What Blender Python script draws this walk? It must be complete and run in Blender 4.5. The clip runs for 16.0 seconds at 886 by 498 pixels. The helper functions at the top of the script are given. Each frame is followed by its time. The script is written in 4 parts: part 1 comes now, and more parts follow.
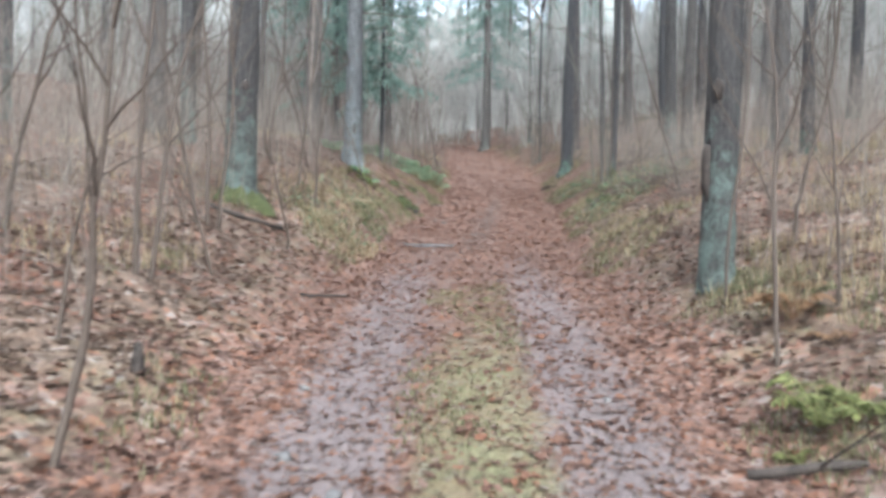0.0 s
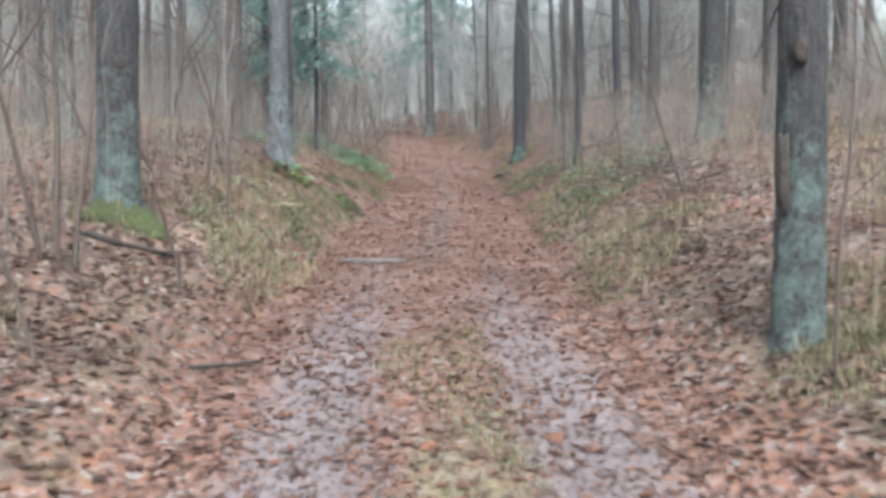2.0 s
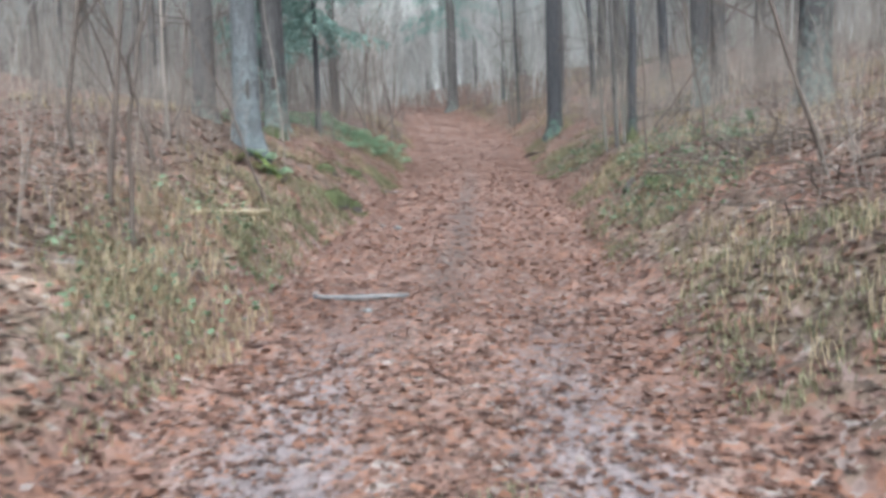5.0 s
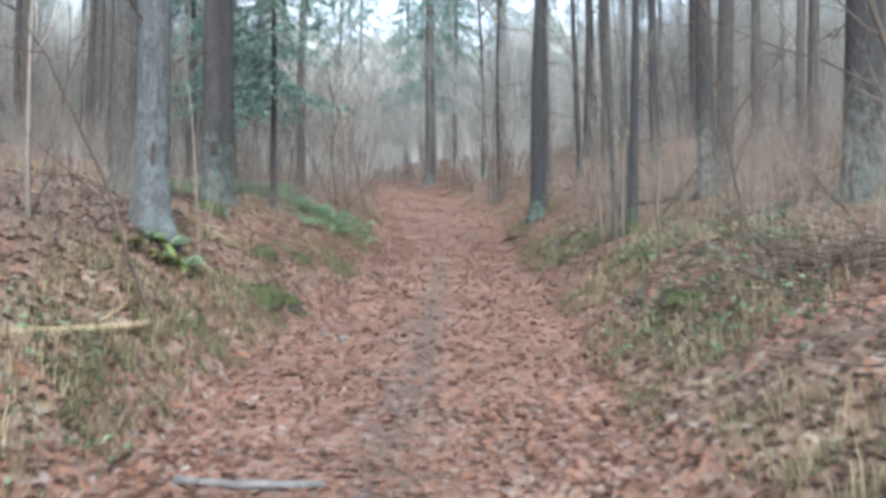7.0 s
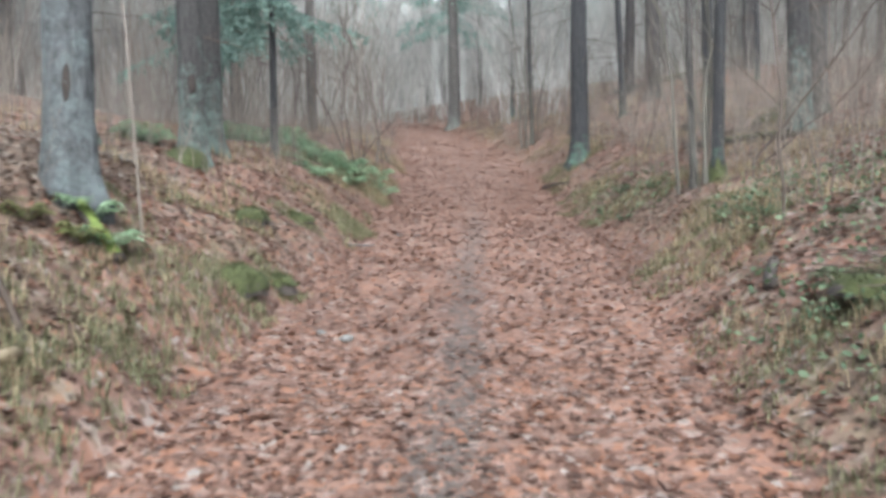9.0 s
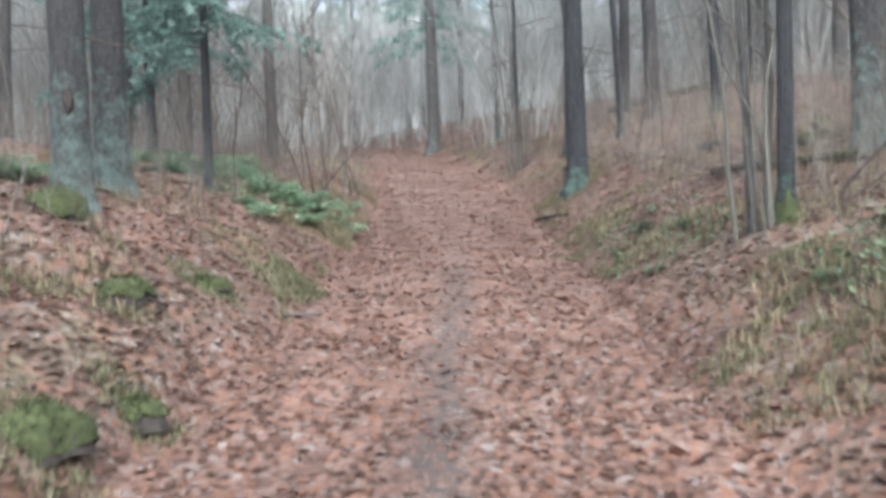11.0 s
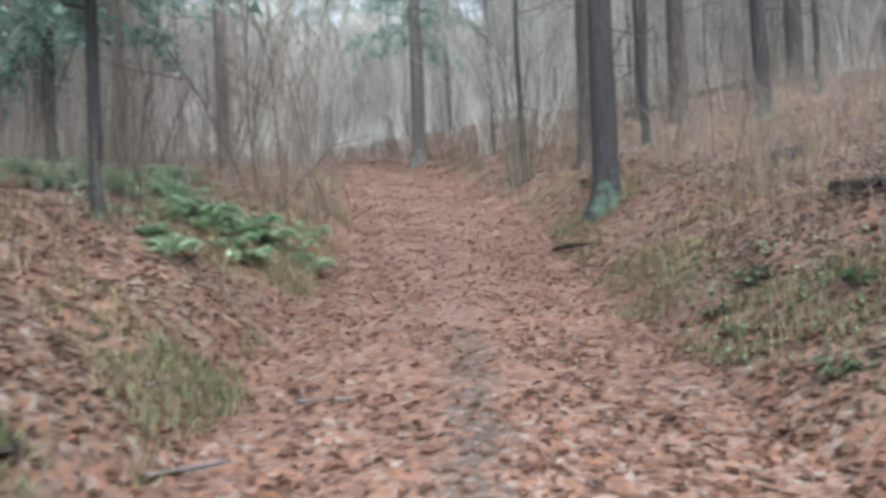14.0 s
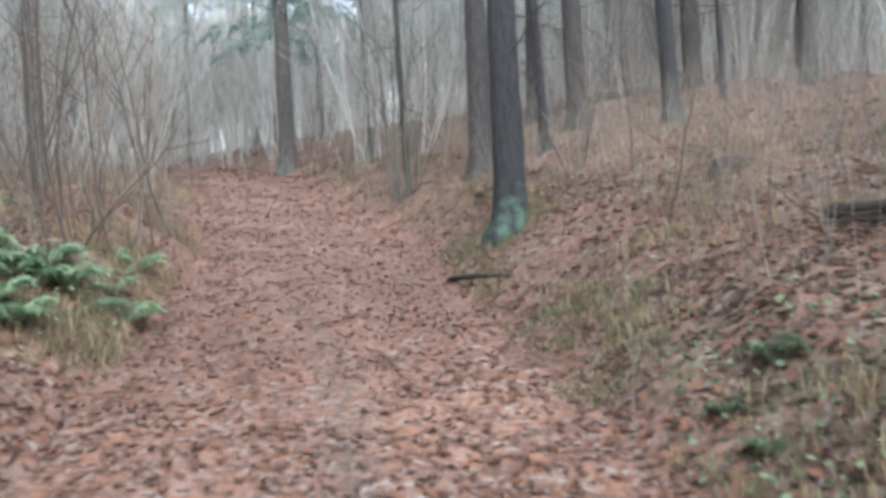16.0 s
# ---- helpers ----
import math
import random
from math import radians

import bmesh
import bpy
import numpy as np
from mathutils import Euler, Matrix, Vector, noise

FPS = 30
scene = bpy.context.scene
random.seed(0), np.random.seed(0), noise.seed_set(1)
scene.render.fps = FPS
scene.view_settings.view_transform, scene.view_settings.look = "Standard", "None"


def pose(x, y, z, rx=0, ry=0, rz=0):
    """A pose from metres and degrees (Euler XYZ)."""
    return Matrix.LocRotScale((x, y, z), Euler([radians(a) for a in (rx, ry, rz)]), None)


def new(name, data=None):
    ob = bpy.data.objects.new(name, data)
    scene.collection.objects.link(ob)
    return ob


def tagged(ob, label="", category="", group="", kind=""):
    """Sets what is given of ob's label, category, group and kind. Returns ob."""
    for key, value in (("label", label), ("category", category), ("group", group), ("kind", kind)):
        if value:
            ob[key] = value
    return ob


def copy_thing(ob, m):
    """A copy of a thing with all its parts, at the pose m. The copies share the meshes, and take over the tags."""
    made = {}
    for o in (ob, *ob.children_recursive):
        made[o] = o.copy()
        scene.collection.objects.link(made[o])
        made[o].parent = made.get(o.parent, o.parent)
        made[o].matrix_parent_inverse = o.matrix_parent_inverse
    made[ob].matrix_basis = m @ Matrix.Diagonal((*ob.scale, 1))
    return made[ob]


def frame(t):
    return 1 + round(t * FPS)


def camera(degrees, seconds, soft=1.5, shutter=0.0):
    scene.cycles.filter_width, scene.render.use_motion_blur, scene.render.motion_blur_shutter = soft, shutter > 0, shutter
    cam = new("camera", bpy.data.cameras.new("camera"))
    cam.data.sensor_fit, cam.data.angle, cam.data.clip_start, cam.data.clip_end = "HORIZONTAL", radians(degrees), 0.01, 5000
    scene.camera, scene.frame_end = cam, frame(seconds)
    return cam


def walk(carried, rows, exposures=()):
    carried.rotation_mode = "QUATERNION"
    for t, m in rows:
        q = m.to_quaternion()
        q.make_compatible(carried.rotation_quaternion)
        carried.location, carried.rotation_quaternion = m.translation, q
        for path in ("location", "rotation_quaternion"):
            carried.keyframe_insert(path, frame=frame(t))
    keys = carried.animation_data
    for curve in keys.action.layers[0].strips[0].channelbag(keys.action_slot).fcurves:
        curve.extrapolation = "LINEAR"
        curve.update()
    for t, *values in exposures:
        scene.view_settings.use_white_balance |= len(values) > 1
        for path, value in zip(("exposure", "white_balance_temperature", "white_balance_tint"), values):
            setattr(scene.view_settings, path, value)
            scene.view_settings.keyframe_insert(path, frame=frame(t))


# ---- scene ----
cam = camera(57.7, 16.0, soft=3.6, shutter=0.5)
METRES, EYE, TILT, LEAN, TURN = 20.0, 1.5, 0.0, 0.0, 0.0
ROWS = [
    (0.0, 0.0, 0.0, 0.0, 0.01, -0.57, -1.46),
    (0.5, -0.0, 0.0316, 0.0059, -1.38, -0.6, -1.65),
    (1.0, -0.0043, 0.0602, 0.0108, -1.8, -0.98, -1.43),
    (1.5, -0.0037, 0.0886, 0.0141, -3.5, -1.48, -1.35),
    (2.0, -0.0033, 0.1211, 0.0181, -3.99, -1.65, 0.23),
    (2.5, 0.0036, 0.1537, 0.0211, -3.53, -2.14, 0.25),
    (3.0, 0.003, 0.1845, 0.0248, 0.52, -2.86, 0.26),
    (3.5, 0.0059, 0.2116, 0.0268, 0.78, -3.11, 0.5),
    (6.0, 0.0185, 0.3518, 0.043, -4.63, -3.29, 1.22),
    (6.5, 0.0231, 0.385, 0.0478, -4.48, -0.37, -0.31),
    (7.0, 0.0261, 0.41, 0.0523, -3.64, 1.87, -0.34),
    (7.5, 0.0303, 0.439, 0.0549, -1.79, 3.94, -1.32),
    (8.0, 0.0243, 0.4692, 0.0572, -1.26, -0.05, -0.82),
    (10.5, 0.0358, 0.6382, 0.0752, -3.64, -2.67, 2.39),
    (11.0, 0.039, 0.6723, 0.0802, -3.06, -0.44, 1.64),
    (11.5, 0.0417, 0.7046, 0.0854, -2.55, 0.68, 1.83),
    (12.0, 0.045, 0.7391, 0.0877, -3.21, 0.7, 2.08),
    (12.5, 0.0421, 0.771, 0.0912, -2.36, 0.6, 1.75),
    (13.0, 0.0414, 0.8028, 0.0939, -2.52, 0.33, 0.02),
    (13.5, 0.0379, 0.8322, 0.0965, -0.87, 0.21, 0.54),
    (14.0, 0.0416, 0.8596, 0.0988, -4.33, 0.42, 1.82),
    (14.5, 0.0464, 0.8884, 0.1038, -6.09, 0.62, 2.27),
    (15.0, 0.0488, 0.9194, 0.108, -8.37, -0.1, 1.3),
    (15.5, 0.0544, 0.9527, 0.1112, -12.61, -0.36, 2.38),
    (16.0, 0.0558, 0.9861, 0.1155, -13.18, 0.62, 2.48),
]
EXPOSURES = [(0.0, 2.26, 5620, 3), (6.5, 2.26, 5500, 3), (8.0, 2.27, 5820, 3), (10.5, 2.31, 5500, 3), (13.0, 2.3, 5650, 3), (13.5, 2.15, 5750, 3), (14.5, 2.2, 5700, 3), (16.0, 2.24, 5600, 3)]
walk(cam, [(t, pose(0, 0, EYE, TILT, LEAN, TURN) @ pose(METRES * x, METRES * y, METRES * z, 90 + pitch, roll, yaw)) for t, x, y, z, yaw, pitch, roll in ROWS],
     exposures=EXPOSURES)

# ---- sky and sun: an overcast winter day ----
SUN_UP, SUN_ROUND = radians(46), radians(176)
world = bpy.data.worlds.new("overcast_sky")
scene.world = world
world.use_nodes = True
wn = world.node_tree.nodes
wl = world.node_tree.links
sky = wn.new("ShaderNodeTexSky")
sky.sky_type, sky.sun_disc = "NISHITA", False
sky.sun_elevation, sky.sun_rotation = SUN_UP, SUN_ROUND
sky.air_density, sky.dust_density, sky.ozone_density = 1.0, 6.0, 1.0
grey = wn.new("ShaderNodeHueSaturation")
grey.inputs["Saturation"].default_value = 0.35
wl.new(sky.outputs["Color"], grey.inputs["Color"])
wl.new(grey.outputs["Color"], wn["Background"].inputs["Color"])
wn["Background"].inputs["Strength"].default_value = 0.15
sun = new("sun", bpy.data.lights.new("sun", "SUN"))
sun.data.energy, sun.data.angle, sun.data.color = 0.85, radians(60), (1.0, 0.97, 0.92)
sun.matrix_world = Matrix.LocRotScale((0, 0, 40), Euler((radians(90) - SUN_UP, 0, math.pi - SUN_ROUND)), None)


# ---- materials ----
class Nodes:
    """A short hand for node materials."""

    def __init__(self, name, roughness=0.8):
        self.mat = bpy.data.materials.new(name)
        self.mat.use_nodes = True
        self.tree = self.mat.node_tree
        self.bsdf = self.tree.nodes["Principled BSDF"]
        self.bsdf.inputs["Roughness"].default_value = roughness
        self.bsdf.inputs["Specular IOR Level"].default_value = 0.3

    def add(self, kind, **given):
        n = self.tree.nodes.new("ShaderNode" + kind)
        for key, value in given.items():
            n.inputs[key.replace("_", " ")].default_value = value
        return n

    def link(self, a, b):
        self.tree.links.new(a, b)

    def coords(self, kind="Object"):
        return self.add("TexCoord").outputs[kind]

    def noise(self, where, scale, detail=4.0, rough=0.6):
        n = self.add("TexNoise", Scale=scale, Detail=detail, Roughness=rough)
        self.link(where, n.inputs["Vector"])
        return n.outputs["Fac"]

    def stretch(self, where, x, y, z):
        m = self.add("Mapping", Scale=(x, y, z))
        self.link(where, m.inputs["Vector"])
        return m.outputs["Vector"]

    def ramp(self, fac, stops):
        n = self.add("ValToRGB")
        e = n.color_ramp.elements
        while len(e) < len(stops):
            e.new(0.5)
        for i, (at, colour) in enumerate(stops):
            e[i].position = at
            e[i].color = (*colour, 1) if len(colour) == 3 else colour
        self.link(fac, n.inputs["Fac"])
        return n.outputs["Color"]

    def mix(self, fac, a, b):
        n = self.tree.nodes.new("ShaderNodeMix")
        n.data_type = "RGBA"
        if isinstance(fac, float):
            n.inputs[0].default_value = fac
        else:
            self.link(fac, n.inputs[0])
        for value, socket in ((a, n.inputs[6]), (b, n.inputs[7])):
            if isinstance(value, tuple):
                socket.default_value = (*value, 1)
            else:
                self.link(value, socket)
        return n.outputs[2]

    def math(self, op, a, b=0.5, clamp=True):
        n = self.tree.nodes.new("ShaderNodeMath")
        n.operation, n.use_clamp = op, clamp
        for value, socket in ((a, n.inputs[0]), (b, n.inputs[1])):
            if isinstance(value, float):
                socket.default_value = value
            else:
                self.link(value, socket)
        return n.outputs[0]

    def value(self, name):
        n = self.add("Attribute")
        n.attribute_name = name
        return n.outputs["Fac"]

    def bump(self, height, strength, distance):
        n = self.add("Bump", Strength=strength, Distance=distance)
        self.link(height, n.inputs["Height"])
        self.link(n.outputs["Normal"], self.bsdf.inputs["Normal"])

    def done(self, colour):
        self.link(colour, self.bsdf.inputs["Base Color"])
        return self.mat


LEAF_BROWNS = [(0.0, (0.092, 0.054, 0.042)), (0.18, (0.115, 0.067, 0.051)), (0.38, (0.150, 0.084, 0.063)), (0.52, (0.192, 0.095, 0.060)), (0.66, (0.172, 0.098, 0.072)),
               (0.82, (0.176, 0.113, 0.091)), (0.95, (0.192, 0.142, 0.123)), (1.0, (0.225, 0.188, 0.170))]
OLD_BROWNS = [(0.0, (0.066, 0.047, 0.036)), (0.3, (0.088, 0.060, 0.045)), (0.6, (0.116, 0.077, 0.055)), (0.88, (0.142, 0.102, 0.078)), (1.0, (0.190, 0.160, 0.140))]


def ground_material():
    n = Nodes("forest_floor", 0.8)
    n.bsdf.inputs["Specular IOR Level"].default_value = 0.2
    at = n.coords()
    cells = n.add("TexVoronoi", Scale=18.0, Randomness=1.0)
    warp = n.add("TexNoise", Scale=9.0, Detail=3.0)
    n.link(at, warp.inputs["Vector"])
    bent = n.add("VectorMath")
    bent.operation = "MULTIPLY_ADD"
    bent.inputs[1].default_value = (0.12, 0.12, 0.12)
    n.link(warp.outputs["Color"], bent.inputs[0])
    n.link(at, bent.inputs[2])
    n.link(bent.outputs[0], cells.inputs["Vector"])
    split = n.add("SeparateColor")
    n.link(cells.outputs["Color"], split.inputs["Color"])
    fresh = n.ramp(split.outputs["Red"], [(p, tuple(0.9 * v for v in c)) for p, c in LEAF_BROWNS])
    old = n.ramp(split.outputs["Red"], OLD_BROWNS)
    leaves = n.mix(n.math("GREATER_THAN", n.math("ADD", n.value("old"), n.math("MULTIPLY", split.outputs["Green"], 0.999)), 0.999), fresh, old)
    fine = n.noise(at, 60.0, 6.0, 0.7)
    soil = n.ramp(n.math("ADD", n.math("MULTIPLY", fine, 0.55), n.math("MULTIPLY", n.noise(at, 14.0, 5.0, 0.7), 0.45)), [(0.3, (0.036, 0.028, 0.024)), (0.68, (0.100, 0.077, 0.067))])
    pale_soil = n.ramp(n.math("ADD", n.math("MULTIPLY", fine, 0.55), n.math("MULTIPLY", n.noise(at, 11.0, 5.0, 0.7), 0.45)), [(0.3, (0.075, 0.059, 0.057)), (0.66, (0.178, 0.142, 0.139))])
    soil = n.mix(n.value("rut"), soil, pale_soil)
    moss = n.ramp(n.noise(at, 45.0, 5.0, 0.7), [(0.3, (0.065, 0.062, 0.032)), (0.7, (0.190, 0.175, 0.098))])
    patches = n.noise(at, 2.3, 5.0, 0.65)
    soil_mask = n.math("GREATER_THAN", n.math("ADD", n.value("soil"), n.math("MULTIPLY", n.noise(at, 16.0, 6.0, 0.8), 0.8)), 0.66)
    soft_moss = n.ramp(n.math("ADD", n.value("moss"), n.math("MULTIPLY", patches, 0.6)), [(0.55, (0, 0, 0)), (0.85, (1, 1, 1))])
    colour = n.mix(soil_mask, leaves, soil)
    colour = n.mix(soft_moss, colour, moss)
    big = n.ramp(n.noise(at, 0.6, 3.0), [(0.3, (0.75, 0.74, 0.74)), (0.7, (1.1, 1.1, 1.1))])
    mul = n.tree.nodes.new("ShaderNodeMix")
    mul.data_type, mul.blend_type = "RGBA", "MULTIPLY"
    mul.inputs[0].default_value = 1.0
    n.link(colour, mul.inputs[6])
    n.link(big, mul.inputs[7])
    n.bump(n.math("ADD", cells.outputs["Distance"], fine), 0.7, 0.03)
    return n.done(mul.outputs[2])


def leaf_material(name, browns, single=False):
    n = Nodes(name, 0.7)
    n.bsdf.inputs["Specular IOR Level"].default_value = 0.2
    island = n.add("ObjectInfo").outputs["Random"] if single else n.add("NewGeometry").outputs["Random Per Island"]
    colour = n.ramp(island, browns)
    spots = n.ramp(n.noise(n.coords(), 38.0, 4.0), [(0.35, (0.78, 0.74, 0.72)), (0.65, (1.0, 1.0, 1.0))])
    mul = n.tree.nodes.new("ShaderNodeMix")
    mul.data_type, mul.blend_type = "RGBA", "MULTIPLY"
    mul.inputs[0].default_value = 1.0
    n.link(colour, mul.inputs[6])
    n.link(spots, mul.inputs[7])
    n.bump(n.noise(n.coords(), 70.0, 3.0), 0.4, 0.004)
    through_light = n.add("BsdfTranslucent")
    n.link(mul.outputs[2], through_light.inputs["Color"])
    both = n.add("MixShader")
    both.inputs[0].default_value = 0.42
    n.link(n.bsdf.outputs[0], both.inputs[1])
    n.link(through_light.outputs[0], both.inputs[2])
    n.link(both.outputs[0], n.tree.nodes["Material Output"].inputs["Surface"])
    return n.done(mul.outputs[2])


def bark_material(name, dark, light, lichen, lichen_low, lichen_high, lichen_amount, ridge=16.0):
    """Furrowed bark, with lichen that grows between two heights."""
    n = Nodes(name, 0.9)
    at = n.coords()
    furrow = n.noise(n.stretch(at, 1, 1, 0.16), ridge * 1.6, 6.0, 0.7)
    flakes = n.noise(n.stretch(at, 1, 1, 0.45), ridge * 3.0, 4.0, 0.7)
    bark = n.ramp(n.math("ADD", n.math("MULTIPLY", furrow, 0.6), n.math("MULTIPLY", flakes, 0.4)), [(0.36, dark), (0.62, light)])
    place = n.add("SeparateXYZ")
    n.link(at, place.inputs[0])
    reach = n.add("MapRange", From_Min=lichen_low, From_Max=lichen_high, To_Min=lichen_amount, To_Max=0.06)
    n.link(place.outputs["Z"], reach.inputs["Value"])
    grown = n.math("ADD", n.math("MULTIPLY", n.noise(at, 5.5, 7.0, 0.75), 1.4), n.math("SUBTRACT", reach.outputs[0], 0.65, False), False)
    mask = n.ramp(grown, [(0.38, (0, 0, 0)), (0.60, (1, 1, 1))])
    tint = n.ramp(n.noise(at, 26.0, 4.0), [(0.3, tuple(0.55 * v for v in lichen)), (0.7, lichen)])
    n.bump(n.math("ADD", furrow, n.math("MULTIPLY", flakes, 0.5)), 1.0, 0.05)
    return n.done(n.mix(mask, bark, tint))


def speckled(name, dark, light, scale=20.0, roughness=0.85, bump=0.5, island=False, thin=0.0):
    n = Nodes(name, roughness)
    at = n.coords()
    tone = n.noise(at, scale, 5.0, 0.7)
    if island:
        tone = n.math("ADD", n.math("MULTIPLY", tone, 0.4), n.math("MULTIPLY", n.add("NewGeometry").outputs["Random Per Island"], 0.6))
    n.bump(n.noise(at, scale * 2.5, 4.0), bump, 0.01)
    colour = n.ramp(tone, [(0.25, dark), (0.75, light)])
    if thin:
        glow = n.add("BsdfTranslucent")
        n.link(colour, glow.inputs["Color"])
        both = n.add("MixShader")
        both.inputs[0].default_value = thin
        n.link(n.bsdf.outputs[0], both.inputs[1])
        n.link(glow.outputs[0], both.inputs[2])
        n.link(both.outputs[0], n.tree.nodes["Material Output"].inputs["Surface"])
    return n.done(colour)


M_GROUND = ground_material()
M_LEAF = leaf_material("dead_leaf", LEAF_BROWNS)
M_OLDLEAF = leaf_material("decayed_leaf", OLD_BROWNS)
M_ONELEAF = leaf_material("single_dead_leaf", LEAF_BROWNS[:5], True)
M_LICHEN = bark_material("lichened_bark", (0.015, 0.014, 0.014), (0.068, 0.062, 0.060), (0.122, 0.152, 0.134), 0.2, 3.0, 0.50)
M_GREYBARK = bark_material("grey_peeling_bark", (0.026, 0.026, 0.027), (0.115, 0.117, 0.12), (0.150, 0.168, 0.170), 0.5, 5.0, 0.42)
M_DARKBARK = bark_material("dark_spruce_bark", (0.011, 0.011, 0.012), (0.046, 0.044, 0.046), (0.080, 0.125, 0.095), 0.0, 1.1, 0.50)
M_PINE = bark_material("pine_bark", (0.022, 0.020, 0.019), (0.096, 0.086, 0.080), (0.13, 0.155, 0.125), 0.0, 1.5, 0.38)
# the pine bark in a darker tone, for four pines on the slope
M_DARKPINE = bark_material("darker_pine_bark", (0.015, 0.013, 0.013), (0.072, 0.064, 0.062), (0.10, 0.125, 0.105), 0.0, 1.2, 0.34)
M_TWIG = speckled("twig_bark", (0.062, 0.050, 0.043), (0.20, 0.168, 0.142), 14.0, island=True)
M_DARKTWIG = speckled("dark_twig_bark", (0.026, 0.020, 0.016), (0.085, 0.063, 0.050), 14.0, island=True)
M_HAZEL = speckled("hazel_bark", (0.040, 0.036, 0.030), (0.115, 0.104, 0.086), 14.0, island=True)
# for the far thickets: twig colour made paler in place of haze
M_HAZETWIG = speckled("hazed_twig_bark", (0.13, 0.124, 0.114), (0.29, 0.275, 0.255), 14.0, island=True)
M_NEEDLE = speckled("spruce_needles", (0.08, 0.125, 0.108), (0.18, 0.245, 0.205), 5.0, 0.6, 0.2, island=True, thin=0.4)
M_FERN = speckled("fern_green", (0.165, 0.24, 0.135), (0.38, 0.48, 0.33), 4.0, 0.6, 0.2, island=True, thin=0.5)
M_LIMEFERN = speckled("yellow_green_fern", (0.095, 0.105, 0.038), (0.20, 0.205, 0.080), 4.0, 0.6, 0.2, island=True, thin=0.35)
M_BRACKEN = speckled("dead_bracken", (0.15, 0.085, 0.045), (0.27, 0.165, 0.09), 4.0, 0.7, 0.2, island=True, thin=0.3)
M_BRAMBLE = speckled("bramble_green", (0.055, 0.085, 0.045), (0.155, 0.195, 0.115), 4.0, 0.55, 0.2, island=True, thin=0.4)
M_GRASS = speckled("winter_grass", (0.082, 0.082, 0.043), (0.200, 0.190, 0.108), 3.0, 0.7, 0.2, island=True, thin=0.4)
M_DRYGRASS = speckled("dry_stalks", (0.145, 0.108, 0.062), (0.31, 0.245, 0.155), 3.0, 0.7, 0.2, island=True, thin=0.4)
M_MOSS = speckled("cushion_moss", (0.014, 0.018, 0.008), (0.068, 0.074, 0.026), 26.0, 0.95, 1.0)
M_BRIGHTMOSS = speckled("bright_moss", (0.050, 0.070, 0.016), (0.135, 0.165, 0.040), 26.0, 0.95, 1.0)
M_ROT = speckled("rotten_wood", (0.013, 0.011, 0.010), (0.058, 0.045, 0.038), 18.0, 0.9, 0.9)
M_BARE = speckled("bare_pale_wood", (0.135, 0.10, 0.06), (0.285, 0.228, 0.145), 12.0, 0.8, 0.5)
M_GREYWOOD = speckled("weathered_grey_wood", (0.045, 0.042, 0.042), (0.12, 0.112, 0.11), 14.0, 0.85, 0.6)
M_STONE = speckled("pale_stone", (0.06, 0.056, 0.053), (0.15, 0.143, 0.136), 18.0, 0.8, 0.5)


def hazed_wood_material():
    n = Nodes("hazed_distant_wood", 1.0)
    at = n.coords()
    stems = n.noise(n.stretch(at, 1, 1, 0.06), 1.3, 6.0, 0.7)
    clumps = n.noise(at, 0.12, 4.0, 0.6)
    # haze is put into the colour: pale greys for stems and clumps
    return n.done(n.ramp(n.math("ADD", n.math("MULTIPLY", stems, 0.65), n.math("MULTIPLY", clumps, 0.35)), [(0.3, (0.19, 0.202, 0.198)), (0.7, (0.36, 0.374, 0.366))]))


M_HAZEDWOOD = hazed_wood_material()


# ---- shape of the land ----
BASE = ((-700, -45), (-40, -4.5), (0, 0), (28, 3.16), (31, 3.59), (34, 4.17), (38, 5.13), (42, 6.03), (46, 6.82), (52, 7.8), (60, 8.9), (80, 11), (120, 13), (300, 16), (900, 16))
CENTRE = ((-40, -0.1), (0, 0.05), (5, 0.2), (11, 0.35), (16, 0.8), (22, 1.4), (27, 1.7), (33, 2.02), (36, 1.85), (39, 1.4), (45, 0.4), (55, -2.2), (70, -6.5))
HALF = ((5, 1.5), (11, 1.5), (22, 1.65), (31, 1.85), (34, 1.75), (39, 1.55), (50, 1.5))
LEFT = ((0, 0), (0.3, 0.28), (0.6, 0.45), (1.2, 0.75), (2.3, 1.2), (4, 1.65), (8, 2.7), (11, 3.5), (16, 3.7), (25, 3.1), (40, 2.4), (100, 2), (800, 0))
RIGHT = ((0, 0), (0.3, 0.22), (0.6, 0.42), (1.1, 0.75), (2.2, 1.15), (3.3, 1.5), (6, 2.3), (9, 2.85), (12, 3.1), (25, 3.2), (50, 3.0), (120, 3), (800, 2))
BANK_L = ((0, 0.5), (7, 0.65), (12, 1.05), (15.5, 1.4), (17, 1.5), (19, 1.2), (21, 1.05), (34, 1), (38, 0.45), (45, 0.2), (60, 0.2))
FAR_L = ((0, 0.4), (12, 0.7), (20, 0.95), (30, 0.8), (38, 0.3), (50, 0.1))
FAR_R = ((0, 0.5), (12, 0.8), (20, 1), (37, 1), (45, 0.75), (60, 0.5))
BANK_R = ((0, 0.6), (7, 0.7), (12, 1), (27, 1), (30, 1.18), (33, 1.1), (36, 1), (42, 0.6), (50, 0.4))


def along(table, v):
    return np.interp(v, [p[0] for p in table], [p[1] for p in table])


